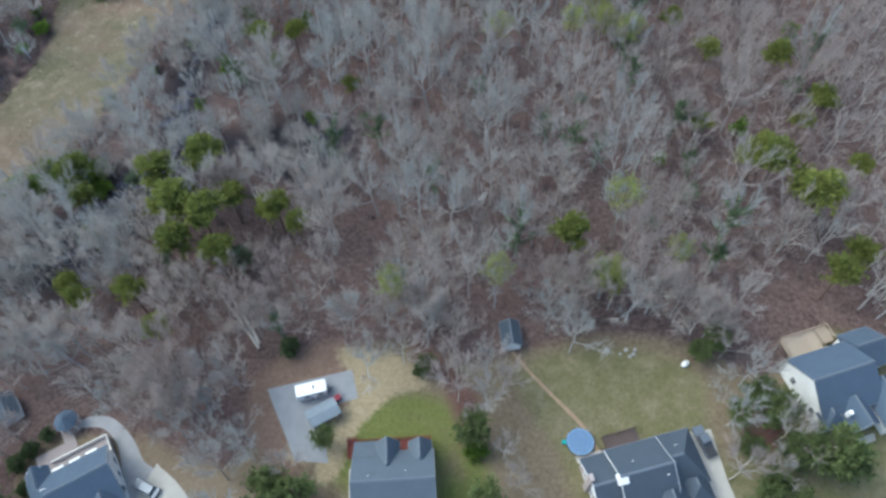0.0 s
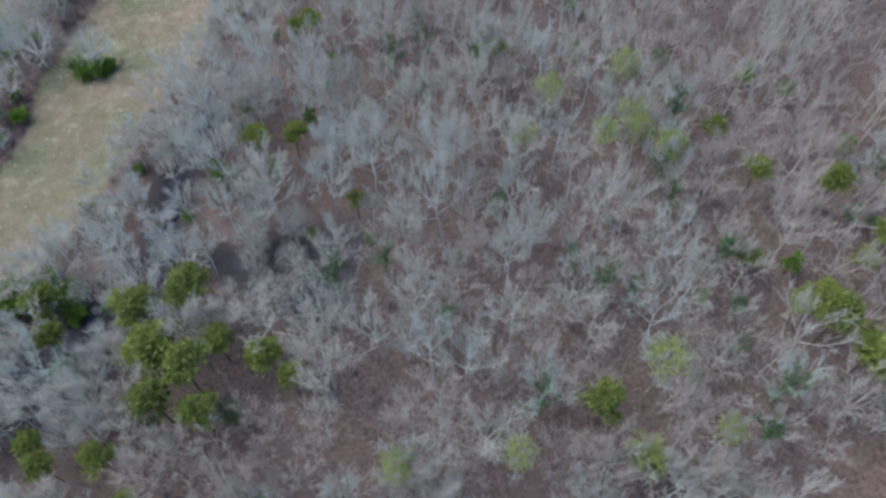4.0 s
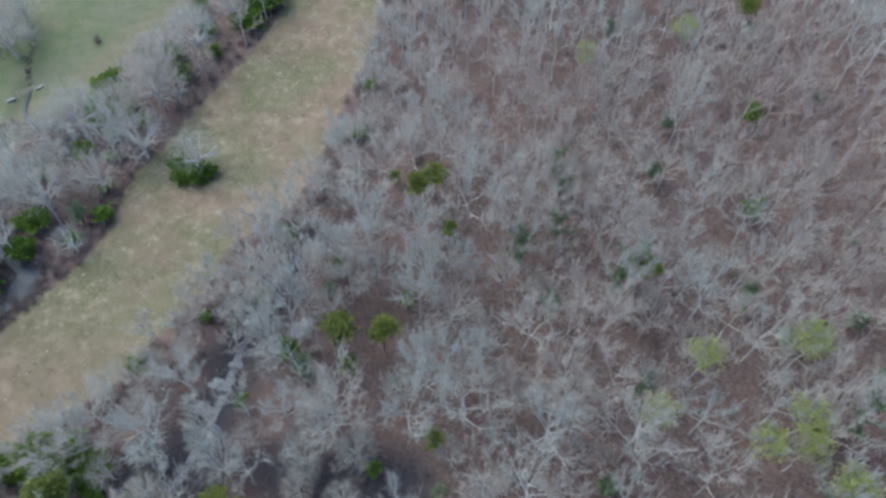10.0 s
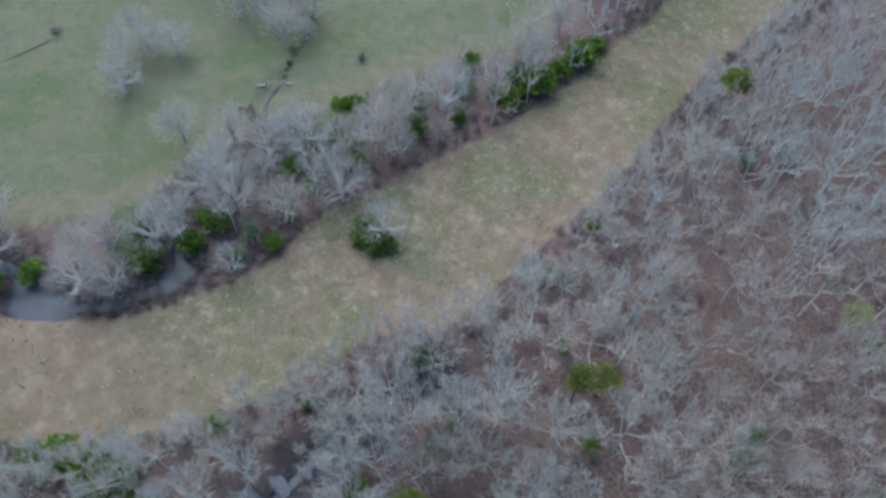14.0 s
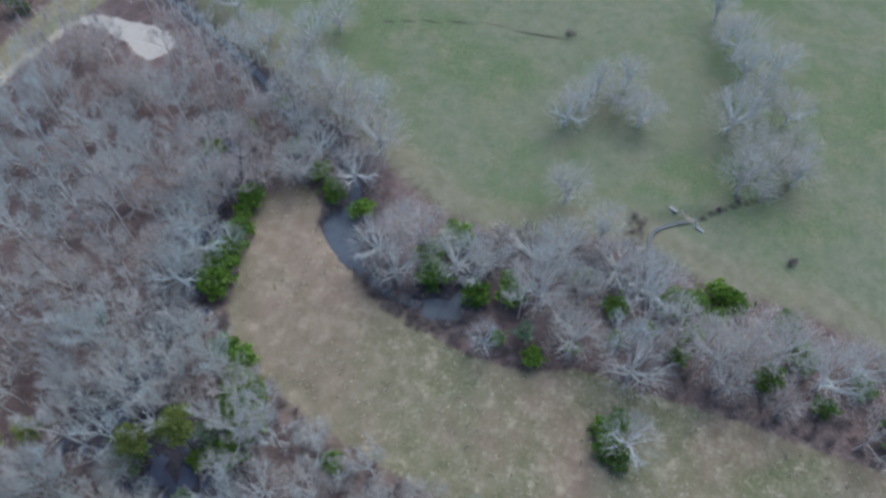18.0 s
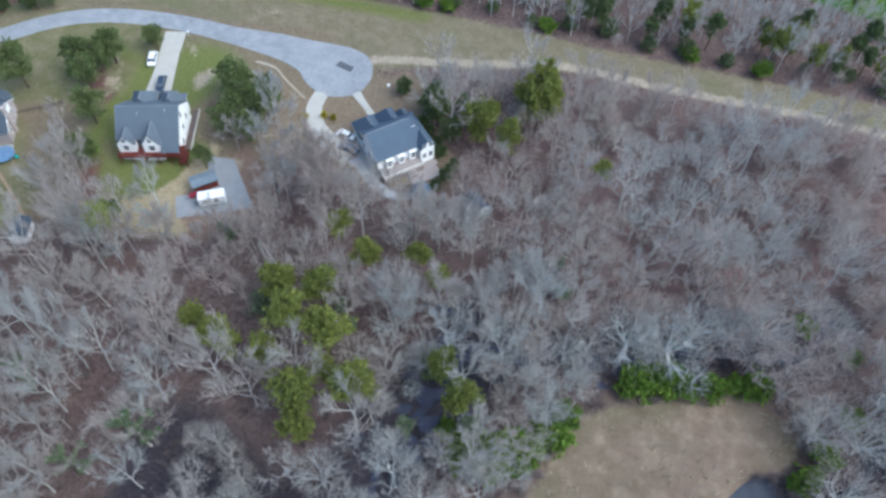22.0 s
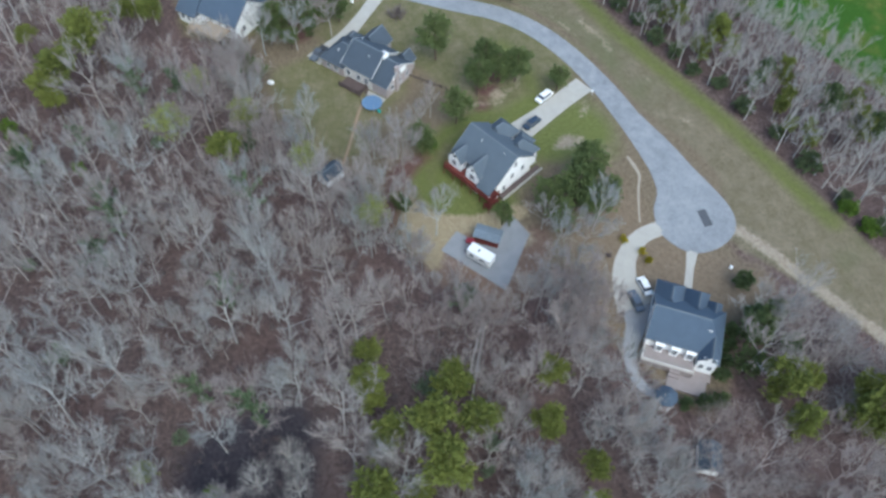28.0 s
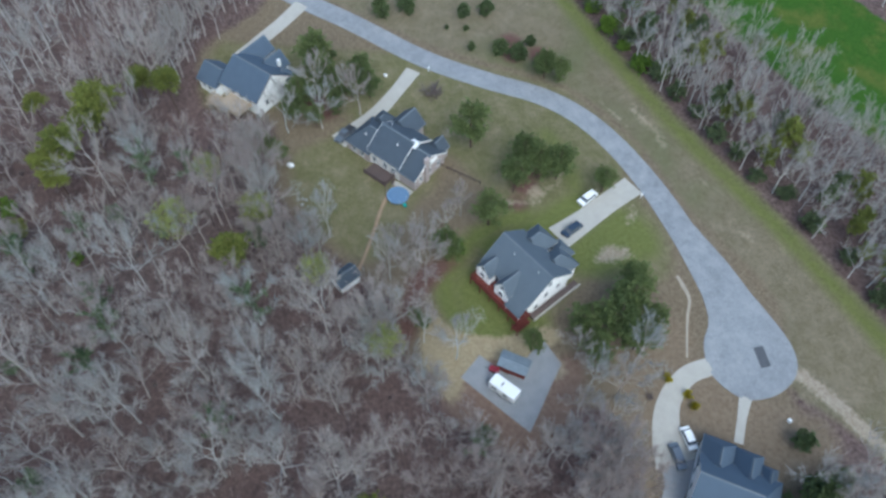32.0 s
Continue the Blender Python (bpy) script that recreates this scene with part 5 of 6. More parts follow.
def brush():
    """Purple-brown leafless brush along the meadow and the creek."""
    g = np.random.default_rng(101)
    forms = [bare_shrub(s, h) for s, h in ((1, 2.6), (2, 3.2), (3, 2.2))]
    X, Y = scatter(-150, -55, 60, 300, 2.3, 102)
    d = inside(X, Y, MEADOW)
    k = (d < -0.3) & (d > -7) & (wooded(X, Y) > -0.5) & (g.uniform(0, 1, len(X)) < 0.95)
    lot = [(forms[int(g.integers(3))], x, y, float(lie(x, y)), g.uniform(0, 6.28), (s := g.uniform(0.7, 1.2)), s, g.uniform(0, 0.9)) for x, y in zip(X[k], Y[k])]
    X, Y = scatter(-70, 80, 56, 240, 6.5, 103)
    k = wooded(X, Y) > 2
    lot += [(forms[int(g.integers(3))], x, y, float(lie(x, y)), g.uniform(0, 6.28), (s := g.uniform(0.5, 0.9)), s, g.uniform(0.3, 0.99)) for x, y in zip(X[k], Y[k])]
    X, Y = scatter(-152, -104, 86, 178, 1.8, 104)
    d = np.maximum.reduce([inside(X, Y, POND), inside(X, Y, POND_2), near(X, Y, BROOK_LINE, 1.5), near(X, Y, CREEK_LINE, 2.2)])
    k = (d < 0.3) & (d > -4.5) & (inside(X, Y, MEADOW) < 0.5) & (Y < 162)
    lot += [(forms[int(g.integers(3))], x, y, float(lie(x, y)) - 0.3, g.uniform(0, 6.28), (s := g.uniform(0.5, 1.0)), s, g.uniform(0.1, 0.99)) for x, y in zip(X[k], Y[k])]
    V, F, T = merged(lot)
    tagged(mesh_np("brush", V, F, BRUSH, tone=T), "tangled leafless purple-brown brush along the meadow's edge", "brush", kind="stuff")


brush()


def dead_grass():
    """Bleached clumps of flattened grass in the meadow."""
    g = np.random.default_rng(111)
    X, Y = g.uniform(-136, -66, 5200), g.uniform(78, 290, 5200)
    dense = np.array([noise.noise(Vector((x * 0.07, y * 0.07, 0))) for x, y in zip(X, Y)])
    k = (inside(X, Y, MEADOW) > 1) & (dense + g.normal(0, 0.15, len(X)) > 0.12)
    c = np.stack([X[k], Y[k], lie(X[k], Y[k]) + 0.05], 1)
    V, F = tufts(g, c, np.tile((0, 0, 0.6), (len(c), 1)), 0.42, 8, 0.28)
    m = foliage("bleached_grass", (0.44, 0.37, 0.25), (0.68, 0.59, 0.43))
    tagged(mesh_np("grass_clumps", V, F, m), "bleached clumps of flattened winter grass", "grass", kind="stuff")


dead_grass()

# ---- houses ----
ROOF_GREY = plain("grey_shingles", (0.145, 0.175, 0.21), 0.85, scale=0.5, var=0.12, fine=9, relief=0.01)
ROOF_DARK = plain("dark_blue_grey_shingles", (0.095, 0.118, 0.15), 0.85, scale=0.5, var=0.15, fine=9, relief=0.01)
ROOF_BLUE = plain("slate_blue_shingles", (0.115, 0.155, 0.215), 0.85, scale=0.5, var=0.13, fine=9, relief=0.01)
SIDING = plain("white_siding", (0.90, 0.90, 0.89), 0.6, scale=0.8, var=0.05, fine=14)
CREAM = plain("pale_siding", (0.62, 0.59, 0.55), 0.7, scale=0.8, var=0.08, fine=14)
BRICK = plain("pink_brown_brick", (0.56, 0.48, 0.455), 0.85, scale=1.2, var=0.18, fine=14)
TRIM = plain("white_trim", (0.80, 0.80, 0.79), 0.5, scale=2, var=0.04)
GLASS, gn, gl, gb = mat("window_glass", 0.06, 0, 0.5)
gb.inputs["Base Color"].default_value = (0.10, 0.11, 0.13, 1)
RED_STAIN = plain("red_stained_boards", (0.20, 0.048, 0.038), 0.7, scale=1.5, var=0.25, fine=16)
RAW_WOOD = plain("tan_deck_boards", (0.55, 0.44, 0.33), 0.8, scale=1.2, var=0.18, fine=16)
BROWN_WOOD = plain("brown_deck_boards", (0.15, 0.11, 0.10), 0.8, scale=1.2, var=0.2, fine=16)
PAVER = plain("pink_grey_pavers", (0.42, 0.36, 0.345), 0.85, scale=1.0, var=0.15, fine=7)
DARK_METAL = plain("dark_metal", (0.05, 0.05, 0.055), 0.5, 0.3, scale=3)
GUTTER = plain("grey_gutter", (0.30, 0.31, 0.33), 0.6, scale=2, var=0.08)
RIDGE = plain("pale_ridge_shingles", (0.19, 0.22, 0.26), 0.85, scale=1.5, var=0.15, fine=9)
FOUNDATION = plain("grey_foundation", (0.30, 0.29, 0.28), 0.9, scale=1.0, var=0.15)


def slab_face(bm, pts, down=0.18):
    """A roof plane with thickness."""
    top = [bm.verts.new(p) for p in pts]
    low = [bm.verts.new((p[0], p[1], p[2] - down)) for p in pts]
    n = len(pts)
    bm.faces.new(top)
    bm.faces.new(low[::-1])
    for k in range(n):
        bm.faces.new((top[k], low[k], low[(k + 1) % n], top[(k + 1) % n]))


def block(house, x0, x1, y0, y1, eave, ridge, axis="x", hip=(0, 0), wall=None, roof=None, z0=-1.0, over=0.4, rakes=True, trim=None):
    """A wing: walls up to the gables, and a gabled or hipped roof; axis: the ridge's way; hip: how far each ridge end is drawn in."""
    def at(u, v, z):
        return (u, v, z) if axis == "x" else (v, u, z)
    (a0, a1), (b0, b1) = ((x0, x1), (y0, y1)) if axis == "x" else ((y0, y1), (x0, x1))
    mid = (b0 + b1) / 2
    slope = (ridge - eave) / ((b1 - b0) / 2)
    bm = bmesh.new()
    box(bm, x0, x1, y0, y1, z0, eave)
    for end, h in ((a0, hip[0]), (a1, hip[1])):
        if not h:
            s = 0.12 if end == a0 else -0.12
            v = [[bm.verts.new(at(end + d, b, z)) for b, z in ((b0, eave), (b1, eave), (mid, ridge - 0.05))] for d in (0, s)]
            bm.faces.new(v[0])
            bm.faces.new(v[1][::-1])
            for k in range(3):
                bm.faces.new((v[0][k], v[1][k], v[1][(k + 1) % 3], v[0][(k + 1) % 3]))
    part("wall", bm, wall, house)
    r0, r1 = a0 + (hip[0] or -over), a1 - (hip[1] or -over)
    e0, e1, f0, f1 = a0 - over, a1 + over, b0 - over, b1 + over
    ze = eave - slope * over + 0.16
    zr = ridge + 0.16
    bm = bmesh.new()
    slab_face(bm, [at(e0, f0, ze), at(e1, f0, ze), at(r1, mid, zr), at(r0, mid, zr)])
    slab_face(bm, [at(e1, f1, ze), at(e0, f1, ze), at(r0, mid, zr), at(r1, mid, zr)])
    if hip[0]:
        slab_face(bm, [at(e0, f1, ze), at(e0, f0, ze), at(r0, mid, zr)])
    if hip[1]:
        slab_face(bm, [at(e1, f0, ze), at(e1, f1, ze), at(r1, mid, zr)])
    covering = part("roof", bm, roof, house)
    bm = bmesh.new()
    for u in (1, -1):
        slab_face(bm, [at(r0, mid, zr + 0.03), at(r1, mid, zr + 0.03), at(r1, mid + u * 0.22, zr + 0.03 - slope * 0.22), at(r0, mid + u * 0.22, zr + 0.03 - slope * 0.22)][::u], 0.03)
    part("ridge_cap", bm, RIDGE, covering)
    for end, h, s in ((e0, hip[0], -1), (e1, hip[1], 1)):
        if not h and rakes:
            for f in (f0, f1):
                bm = bmesh.new()
                q = [at(end + d * s, *p) for d in (0.0, 0.06) for p in ((f, ze + 0.02), (mid, zr + 0.02), (mid, zr - 0.2), (f, ze - 0.2))]
                v = [bm.verts.new(p) for p in q]
                for c in ((0, 1, 2, 3), (7, 6, 5, 4), (0, 4, 5, 1), (1, 5, 6, 2), (2, 6, 7, 3), (3, 7, 4, 0)):
                    bm.faces.new([v[k] for k in c])
                part("rake_board", bm, trim or GUTTER, house)
    for f, s in ((f0, -1), (f1, 1)):
        lo = [at(e0, f, 0), at(e1, f + s * 0.07, 0)]
        xs, ys = sorted((lo[0][0], lo[1][0])), sorted((lo[0][1], lo[1][1]))
        part("fascia", boxes((xs[0], xs[1], ys[0], ys[1], ze - 0.24, ze - 0.02)), GUTTER, house, "grey gutter along the eave")
    return house


def window(house, x, y, z, w, h, face):
    """A window on an outer wall: frame, sill, panes; face: n, s, e or w."""
    turn = {"n": 0, "s": 180, "w": 90, "e": -90}[face]
    m = pose(x, y, z, 0, 0, turn)
    bm = boxes((-w / 2 - 0.08, w / 2 + 0.08, 0, 0.06, h, h + 0.1), (-w / 2 - 0.08, w / 2 + 0.08, 0, 0.1, -0.1, 0), (-w / 2 - 0.08, -w / 2, 0, 0.06, 0, h), (w / 2, w / 2 + 0.08, 0, 0.06, 0, h), (-w / 2, w / 2, 0, 0.05, h / 2 - 0.03, h / 2 + 0.03))
    bm.transform(m)
    f = part("window", bm, TRIM, house)
    bm = boxes((-w / 2, w / 2, 0.005, 0.03, 0, h / 2 - 0.03), (-w / 2, w / 2, 0.005, 0.03, h / 2 + 0.03, h))
    bm.transform(m)
    part("pane", bm, GLASS, f)


def door(house, x, y, z, w, h, face, material=None):
    m = pose(x, y, z, 0, 0, {"n": 0, "s": 180, "w": 90, "e": -90}[face])
    bm = soft_box(-w / 2, w / 2, 0.0, 0.07, 0, h, 0.015, 1)
    bm.transform(m)
    d = part("door", bm, material or TRIM, house)
    bm = rod(bmesh.new(), (w * 0.38, 0.07, h * 0.48), (w * 0.38, 0.14, h * 0.48), 0.03)
    bm.transform(m)
    part("handle", bm, DARK_METAL, d)


def deck(house, x0, x1, y0, y1, z, material, rail=("n", "e", "w"), ground=-1.0, board=0.14):
    """A raised deck of single boards on posts, with railings."""
    d = part("deck", boxes((x0, x1, y0, y0 + 0.08, z - 0.25, z - 0.04), (x0, x1, y1 - 0.08, y1, z - 0.25, z - 0.04), (x0, x0 + 0.08, y0 + 0.08, y1 - 0.08, z - 0.25, z - 0.04), (x1 - 0.08, x1, y0 + 0.08, y1 - 0.08, z - 0.25, z - 0.04)), material, house)
    me = None
    n = max(1, int((y1 - y0) / (board * 2)))
    step_y = (y1 - y0) / n
    for k in range(n):
        if me is None:
            o = part("board", boxes((x0, x1, 0.01, step_y - 0.012, z - 0.04, z)), material, d)
            me = o.data
        else:
            o = new("board", me)
            o.parent = d
        o.location = (0, y0 + k * step_y, 0)
    for px in np.linspace(x0 + 0.1, x1 - 0.1, max(2, int((x1 - x0) / 2.4) + 1)):
        for py in (y1 - 0.1,):
            part("post", boxes((px - 0.07, px + 0.07, py - 0.07, py + 0.07, ground, z + 1.0)), material, house)
    for side in rail:
        bm = bmesh.new()
        if side == "n":
            box(bm, x0, x1, y1 - 0.12, y1, z + 0.92, z + 1.0)
            for q in np.arange(x0 + 0.15, x1, 0.22):
                box(bm, q - 0.02, q + 0.02, y1 - 0.09, y1 - 0.05, z, z + 0.92)
        else:
            x = x1 if side == "e" else x0 + 0.12
            box(bm, x - 0.12, x, y0, y1, z + 0.92, z + 1.0)
            for q in np.arange(y0 + 0.15, y1, 0.22):
                box(bm, x - 0.08, x - 0.04, q - 0.02, q + 0.02, z, z + 0.92)
        part("railing", bm, material, house)
    return d


def steps_down(house, x0, x1, y0, z, n, material, run=0.28, rise=0.18):
    for k in range(n):
        part("stair", boxes((x0, x1, y0 + k * run, y0 + (k + 1) * run + 0.03, z - (k + 1) * rise - 0.05, z - (k + 1) * rise)), material, house)


def house_one():
    h = thing("house", -5.6, 29.6, 0.2, 6, "white-sided house with grey gabled roof and red back deck", "house", "houses on the street")
    block(h, -6.2, 6.2, -5.3, 5.3, 5.0, 8.9, "x", (0, 0), SIDING, ROOF_GREY)
    block(h, 2.6, 6.19, 2.0, 7.0, 4.7, 6.9, "y", (2.0, 0), SIDING, ROOF_GREY, over=0.12)
    block(h, -2.7, 0.9, 1.0, 7.2, 4.7, 7.4, "y", (2.0, 0), SIDING, ROOF_GREY, over=0.12)
    block(h, 0.8, 5.6, -8.8, -4.0, 4.6, 7.0, "y", (2.4, 0.01), SIDING, ROOF_GREY)
    block(h, -5.4, -0.6, -8.2, -4.0, 4.5, 6.9, "y", (2.4, 0.01), SIDING, ROOF_GREY)
    block(h, -2.6, 0.9, -10.2, -8.0, 3.3, 4.7, "y", (1.7, 0.01), SIDING, ROOF_GREY)
    bm = bmesh.new()
    slab_face(bm, [(-6.62, 4.7, 5.66), (-6.62, 8.1, 3.2), (-2.75, 8.1, 3.2), (-2.75, 4.7, 5.66)], 0.12)
    part("porch_roof", bm, ROOF_GREY, h)
    for x in (-6.4, -3.1):
        part("porch_post", boxes((x - 0.09, x + 0.09, 7.7, 7.88, 2.3, 3.3)), TRIM, h, "white porch post")
    deck(h, -7.2, 6.2, 5.35, 8.5, 2.3, RED_STAIN, ("n", "e", "w"), -1.0)
    deck(h, -7.9, -6.3, 6.0, 9.3, 1.2, RED_STAIN, ("n", "w"), -1.0)
    # low dark strip at the foot of the west wall, with pale edging
    part("mulch_bed", boxes((-7.5, -6.25, -7.5, 4.6, -1.0, 0.16)), BROWN_WOOD, h, "dark brown strip along the wall")
    part("bed_edging", boxes((-7.8, -7.5, -7.8, 4.6, -1.0, 0.2)), CONCRETE, h, "pale concrete edging")
    for x, z, w in ((4.5, 3.0, 1.0), (4.5, 5.3, 0.8), (-0.9, 3.0, 1.2), (-0.9, 5.4, 0.8), (3.6, 0.4, 0.9), (-4.6, 0.4, 0.9)):
        y = 7.0 if x > 3 else (7.2 if x > -2 else 5.3)
        window(h, x, y, z, w, 1.3 if z < 5 else 0.9, "n")
    door(h, 1.9, 5.3, 2.35, 1.6, 2.05, "n", GLASS)
    door(h, -4.4, 5.3, 2.35, 1.6, 2.05, "n", GLASS)
    for y, z in ((-2.6, 2.6), (0.6, 2.6), (0, 5.6), (3, 0.6)):
        window(h, -6.2, y, z, 0.9, 1.3, "w")
        window(h, 6.2, y, z, 0.9, 1.3, "e")
    for x in (2.0, 4.4):
        door(h, x, -8.8, 0.1, 2.1, 2.1, "s")
    window(h, -4.0, -8.2, 1.2, 1.4, 1.5, "s")
    for x, y in ((2.0, 1.5), (-3.8, 1.0)):
        part("vent_pipe", rod(bmesh.new(), (x, y, 7.5), (x, y, 8.6), 0.06), TRIM, h)


def house_two():
    h = thing("house", 35.0, 33.3, 0.9, 17, "brick house with dark blue-grey roof and white gable trim", "house", "houses on the street")
    block(h, -5.2, 3.0, -5.0, 5.0, 4.3, 7.7, "x", (0, 0), CREAM, ROOF_DARK, trim=TRIM)
    block(h, -9.4, -5.0, -5.1, 4.9, 3.3, 6.5, "x", (0, 0.01), BRICK, ROOF_DARK, trim=TRIM)
    block(h, 2.9, 9.2, -3.0, 5.3, 3.3, 6.3, "x", (0.01, 3.2), BRICK, ROOF_DARK)
    block(h, -0.8, 4.6, -8.4, -3.5, 3.8, 6.4, "y", (0, 0.01), BRICK, ROOF_DARK)
    block(h, 4.8, 8.8, -6.0, -2.5, 3.2, 5.0, "y", (2.0, 0.01), BRICK, ROOF_DARK)
    block(h, -8.7, -5.6, -6.9, -4.5, 3.3, 5.0, "y", (0, 0.01), BRICK, ROOF_DARK)
    part("gable_siding", boxes((-9.46, -9.4, -2.6, 2.4, 3.4, 4.9)), SIDING, h, "white siding in the gable")
    bm = soft_box(-5.9, -4.6, -1.0, 0.4, 6.0, 7.2, 0.05, 1)
    part("dormer", bm, SIDING, h, "small white dormer box")
    bm = bmesh.new()
    slab_face(bm, [(-6.1, -1.2, 7.25), (-4.4, -1.2, 7.25), (-4.4, -0.3, 7.7), (-6.1, -0.3, 7.7)], 0.1)
    slab_face(bm, [(-4.4, 0.6, 7.25), (-6.1, 0.6, 7.25), (-6.1, -0.3, 7.7), (-4.4, -0.3, 7.7)], 0.1)
    part("dormer_roof", bm, TRIM, h)
    deck(h, -4.2, 1.8, 5.05, 8.4, 0.9, BROWN_WOOD, ("n", "w"), -0.8)
    steps_down(h, -4.9, -4.25, 5.6, 0.9, 4, BROWN_WOOD)
    for x, z in ((-3.6, 1.4), (-1.4, 1.4), (1.6, 1.4), (5.0, 1.1), (7.2, 1.1)):
        window(h, x, 5.0 if x < 3 else 5.3, z, 1.1, 1.4, "n")
    for y in (-3, 0, 2.8):
        window(h, -9.4, y, 1.1, 0.9, 1.4, "w")
    window(h, -9.46, 0.0, 3.7, 0.8, 0.9, "w")
    for x in (4.9, 7.6):
        door(h, 9.2, x - 5.0, 0.0, 2.3, 2.1, "e")
    window(h, 1.9, -8.4, 1.0, 1.8, 1.6, "s")
    part("patio", boxes((-9.4, -4.3, 5.4, 6.6, -1.0, 0.06)), CONCRETE, h)
    part("walk", boxes((2.0, 9.6, 5.8, 6.8, -1.0, 0.05)), CONCRETE, h)
    for x, y, z in ((5.6, 3.0, 5.2), (2.0, -1.5, 7.0), (-2.5, 2.0, 6.6)):
        part("vent_pipe", rod(bmesh.new(), (x, y, z - 1), (x, y, z + 0.5), 0.09), TRIM, h)
    part("chimney", soft_box(-9.95, -9.35, 0.6, 1.8, -1, 6.9, 0.04, 1), BRICK, h)


def house_three():
    h = thing("house", 68.0, 50.0, 2.9, 20, "white-sided house with slate blue roof and tan deck", "house", "houses on the street")
    block(h, -6.0, 5.0, -5.2, 5.4, 4.0, 7.9, "x", (0, 0.01), SIDING, ROOF_BLUE)
    block(h, 5.4, 10.6, 0.6, 7.0, 3.2, 5.8, "x", (0.01, 0), SIDING, ROOF_BLUE)
    block(h, 3.6, 8.6, -9.8, -2.0, 3.4, 5.9, "y", (0, 0.01), SIDING, ROOF_BLUE)
    block(h, -2.6, 2.2, -8.2, -3.6, 3.6, 6.0, "y", (0, 0.01), SIDING, ROOF_BLUE)
    block(h, -5.9, -3.0, -6.6, -4.2, 3.4, 5.0, "y", (1.4, 0.01), SIDING, ROOF_BLUE)
    part("dormer", soft_box(-2.7, -2.1, -6.3, -5.6, 4.2, 5.9, 0.04, 1), SIDING, h, "small white dormer")
    deck(h, -4.4, 2.2, 5.45, 10.0, 2.2, RAW_WOOD, ("n", "e", "w"), -1.5)
    deck(h, 2.4, 5.2, 7.2, 10.2, 1.5, RAW_WOOD, ("n", "e"), -1.5)
    steps_down(h, 5.2, 6.2, 8.0, 1.5, 8, RAW_WOOD)
    for x in (-3.4, -1.2, 1.4, 7.4, 9.2):
        window(h, x, 5.4 if x < 5 else 7.0, 2.4 if x < 5 else 1.2, 1.0, 1.4, "n")
    for y, z in ((-3, 1.0), (2.6, 1.0)):
        window(h, -6.0, y, z, 1.0, 1.4, "w")
    for x in (4.9, 7.3):
        door(h, x, -9.8, 0.0, 2.1, 2.1, "s")
    part("porch_post", boxes((-6.3, -6.1, 5.3, 5.5, -1.5, 3.9)), TRIM, h, "white post")
    part("walk", boxes((-5, 3.4, -10.4, -9.2, -2, 0.04)), CONCRETE, h)


def house_four():
    h = thing("house", -57.8, 27.3, -2.0, 33, "white-walled house with dark slate roof and raised back terrace", "house", "houses on the street")
    block(h, -6.3, 6.5, -4.6, 4.6, 4.6, 8.4, "x", (3.0, 0), SIDING, ROOF_BLUE)
    block(h, -6.3, -3.0, 1.0, 6.3, 4.6, 6.6, "y", (1.0, 0), SIDING, ROOF_BLUE, over=0.3)
    block(h, 1.6, 6.3, -8.3, -3.0, 4.2, 6.8, "y", (2.3, 0.01), SIDING, ROOF_BLUE)
    block(h, -3.0, 0.9, -8.1, -3.0, 4.2, 6.7, "y", (1.9, 0.01), SIDING, ROOF_BLUE)
    block(h, -5.6, -3.3, -6.8, -3.5, 4.0, 5.6, "y", (1.1, 0.01), SIDING, ROOF_BLUE)
    part("roof_vent", soft_box(-4.0, -3.2, 0.9, 1.7, 6.3, 7.3, 0.04, 1), CREAM, h, "pale square roof vent")
    for x in (-1.6, 1.2, 4.0):
        bm = soft_box(x - 0.75, x + 0.75, 4.5, 5.5, 1.6, 4.1, 0.03, 1)
        part("bay", bm, SIDING, h, "white bay under the eave")
        bm = bmesh.new()
        slab_face(bm, [(x - 0.9, 5.65, 4.05), (x + 0.9, 5.65, 4.05), (x + 0.9, 4.55, 4.35), (x - 0.9, 4.55, 4.35)], 0.1)
        part("bay_roof", bm, TRIM, h)
        window(h, x, 5.5, 2.2, 1.0, 1.5, "n")
    part("terrace", boxes((-2.9, 6.6, 4.62, 8.0, -1.5, 1.6)), PAVER, h, "pinkish paved terrace with low walls")
    part("terrace_wall", boxes((-2.9, 6.6, 7.85, 8.05, 1.6, 2.4), (6.45, 6.65, 4.7, 7.85, 1.6, 2.4)), CREAM, h)
    part("terrace_steps", boxes((-0.7, 1.2, 8.0, 8.6, -1.5, 1.2), (-0.7, 1.2, 8.6, 9.2, -1.5, 0.7), (-0.7, 1.2, 9.2, 9.8, -1.5, 0.2)), PAVER, h)
    part("patio", boxes((-5.8, -0.6, 8.1, 11.2, -2.0, 0.12), (-6.4, -2.95, 6.3, 8.1, -2.0, 0.11)), PAVER, h)
    part("walk", boxes((-0.7, 1.2, 9.8, 14.2, -2.0, 0.16)), PAVER, h, "pinkish paved straight walk to the pavilion")
    for x in (-5.4, -3.9):
        window(h, x, 6.3, 4.7, 0.7, 1.0, "n")
        window(h, x, 6.3, 1.6, 0.8, 1.3, "n")
    for y in (-2.6, 0.2, 2.8):
        window(h, 6.5, y, 1.4, 1.0, 1.4, "e")
    for x in (2.8, 5.0):
        window(h, x, -8.3, 1.2, 0.9, 1.5, "s")
    door(h, -1.0, -8.1, 0.2, 1.1, 2.1, "s")
    door(h, 6.5, -5.6, 0.2, 2.3, 2.1, "e")


house_one()
house_two()
house_three()
house_four()


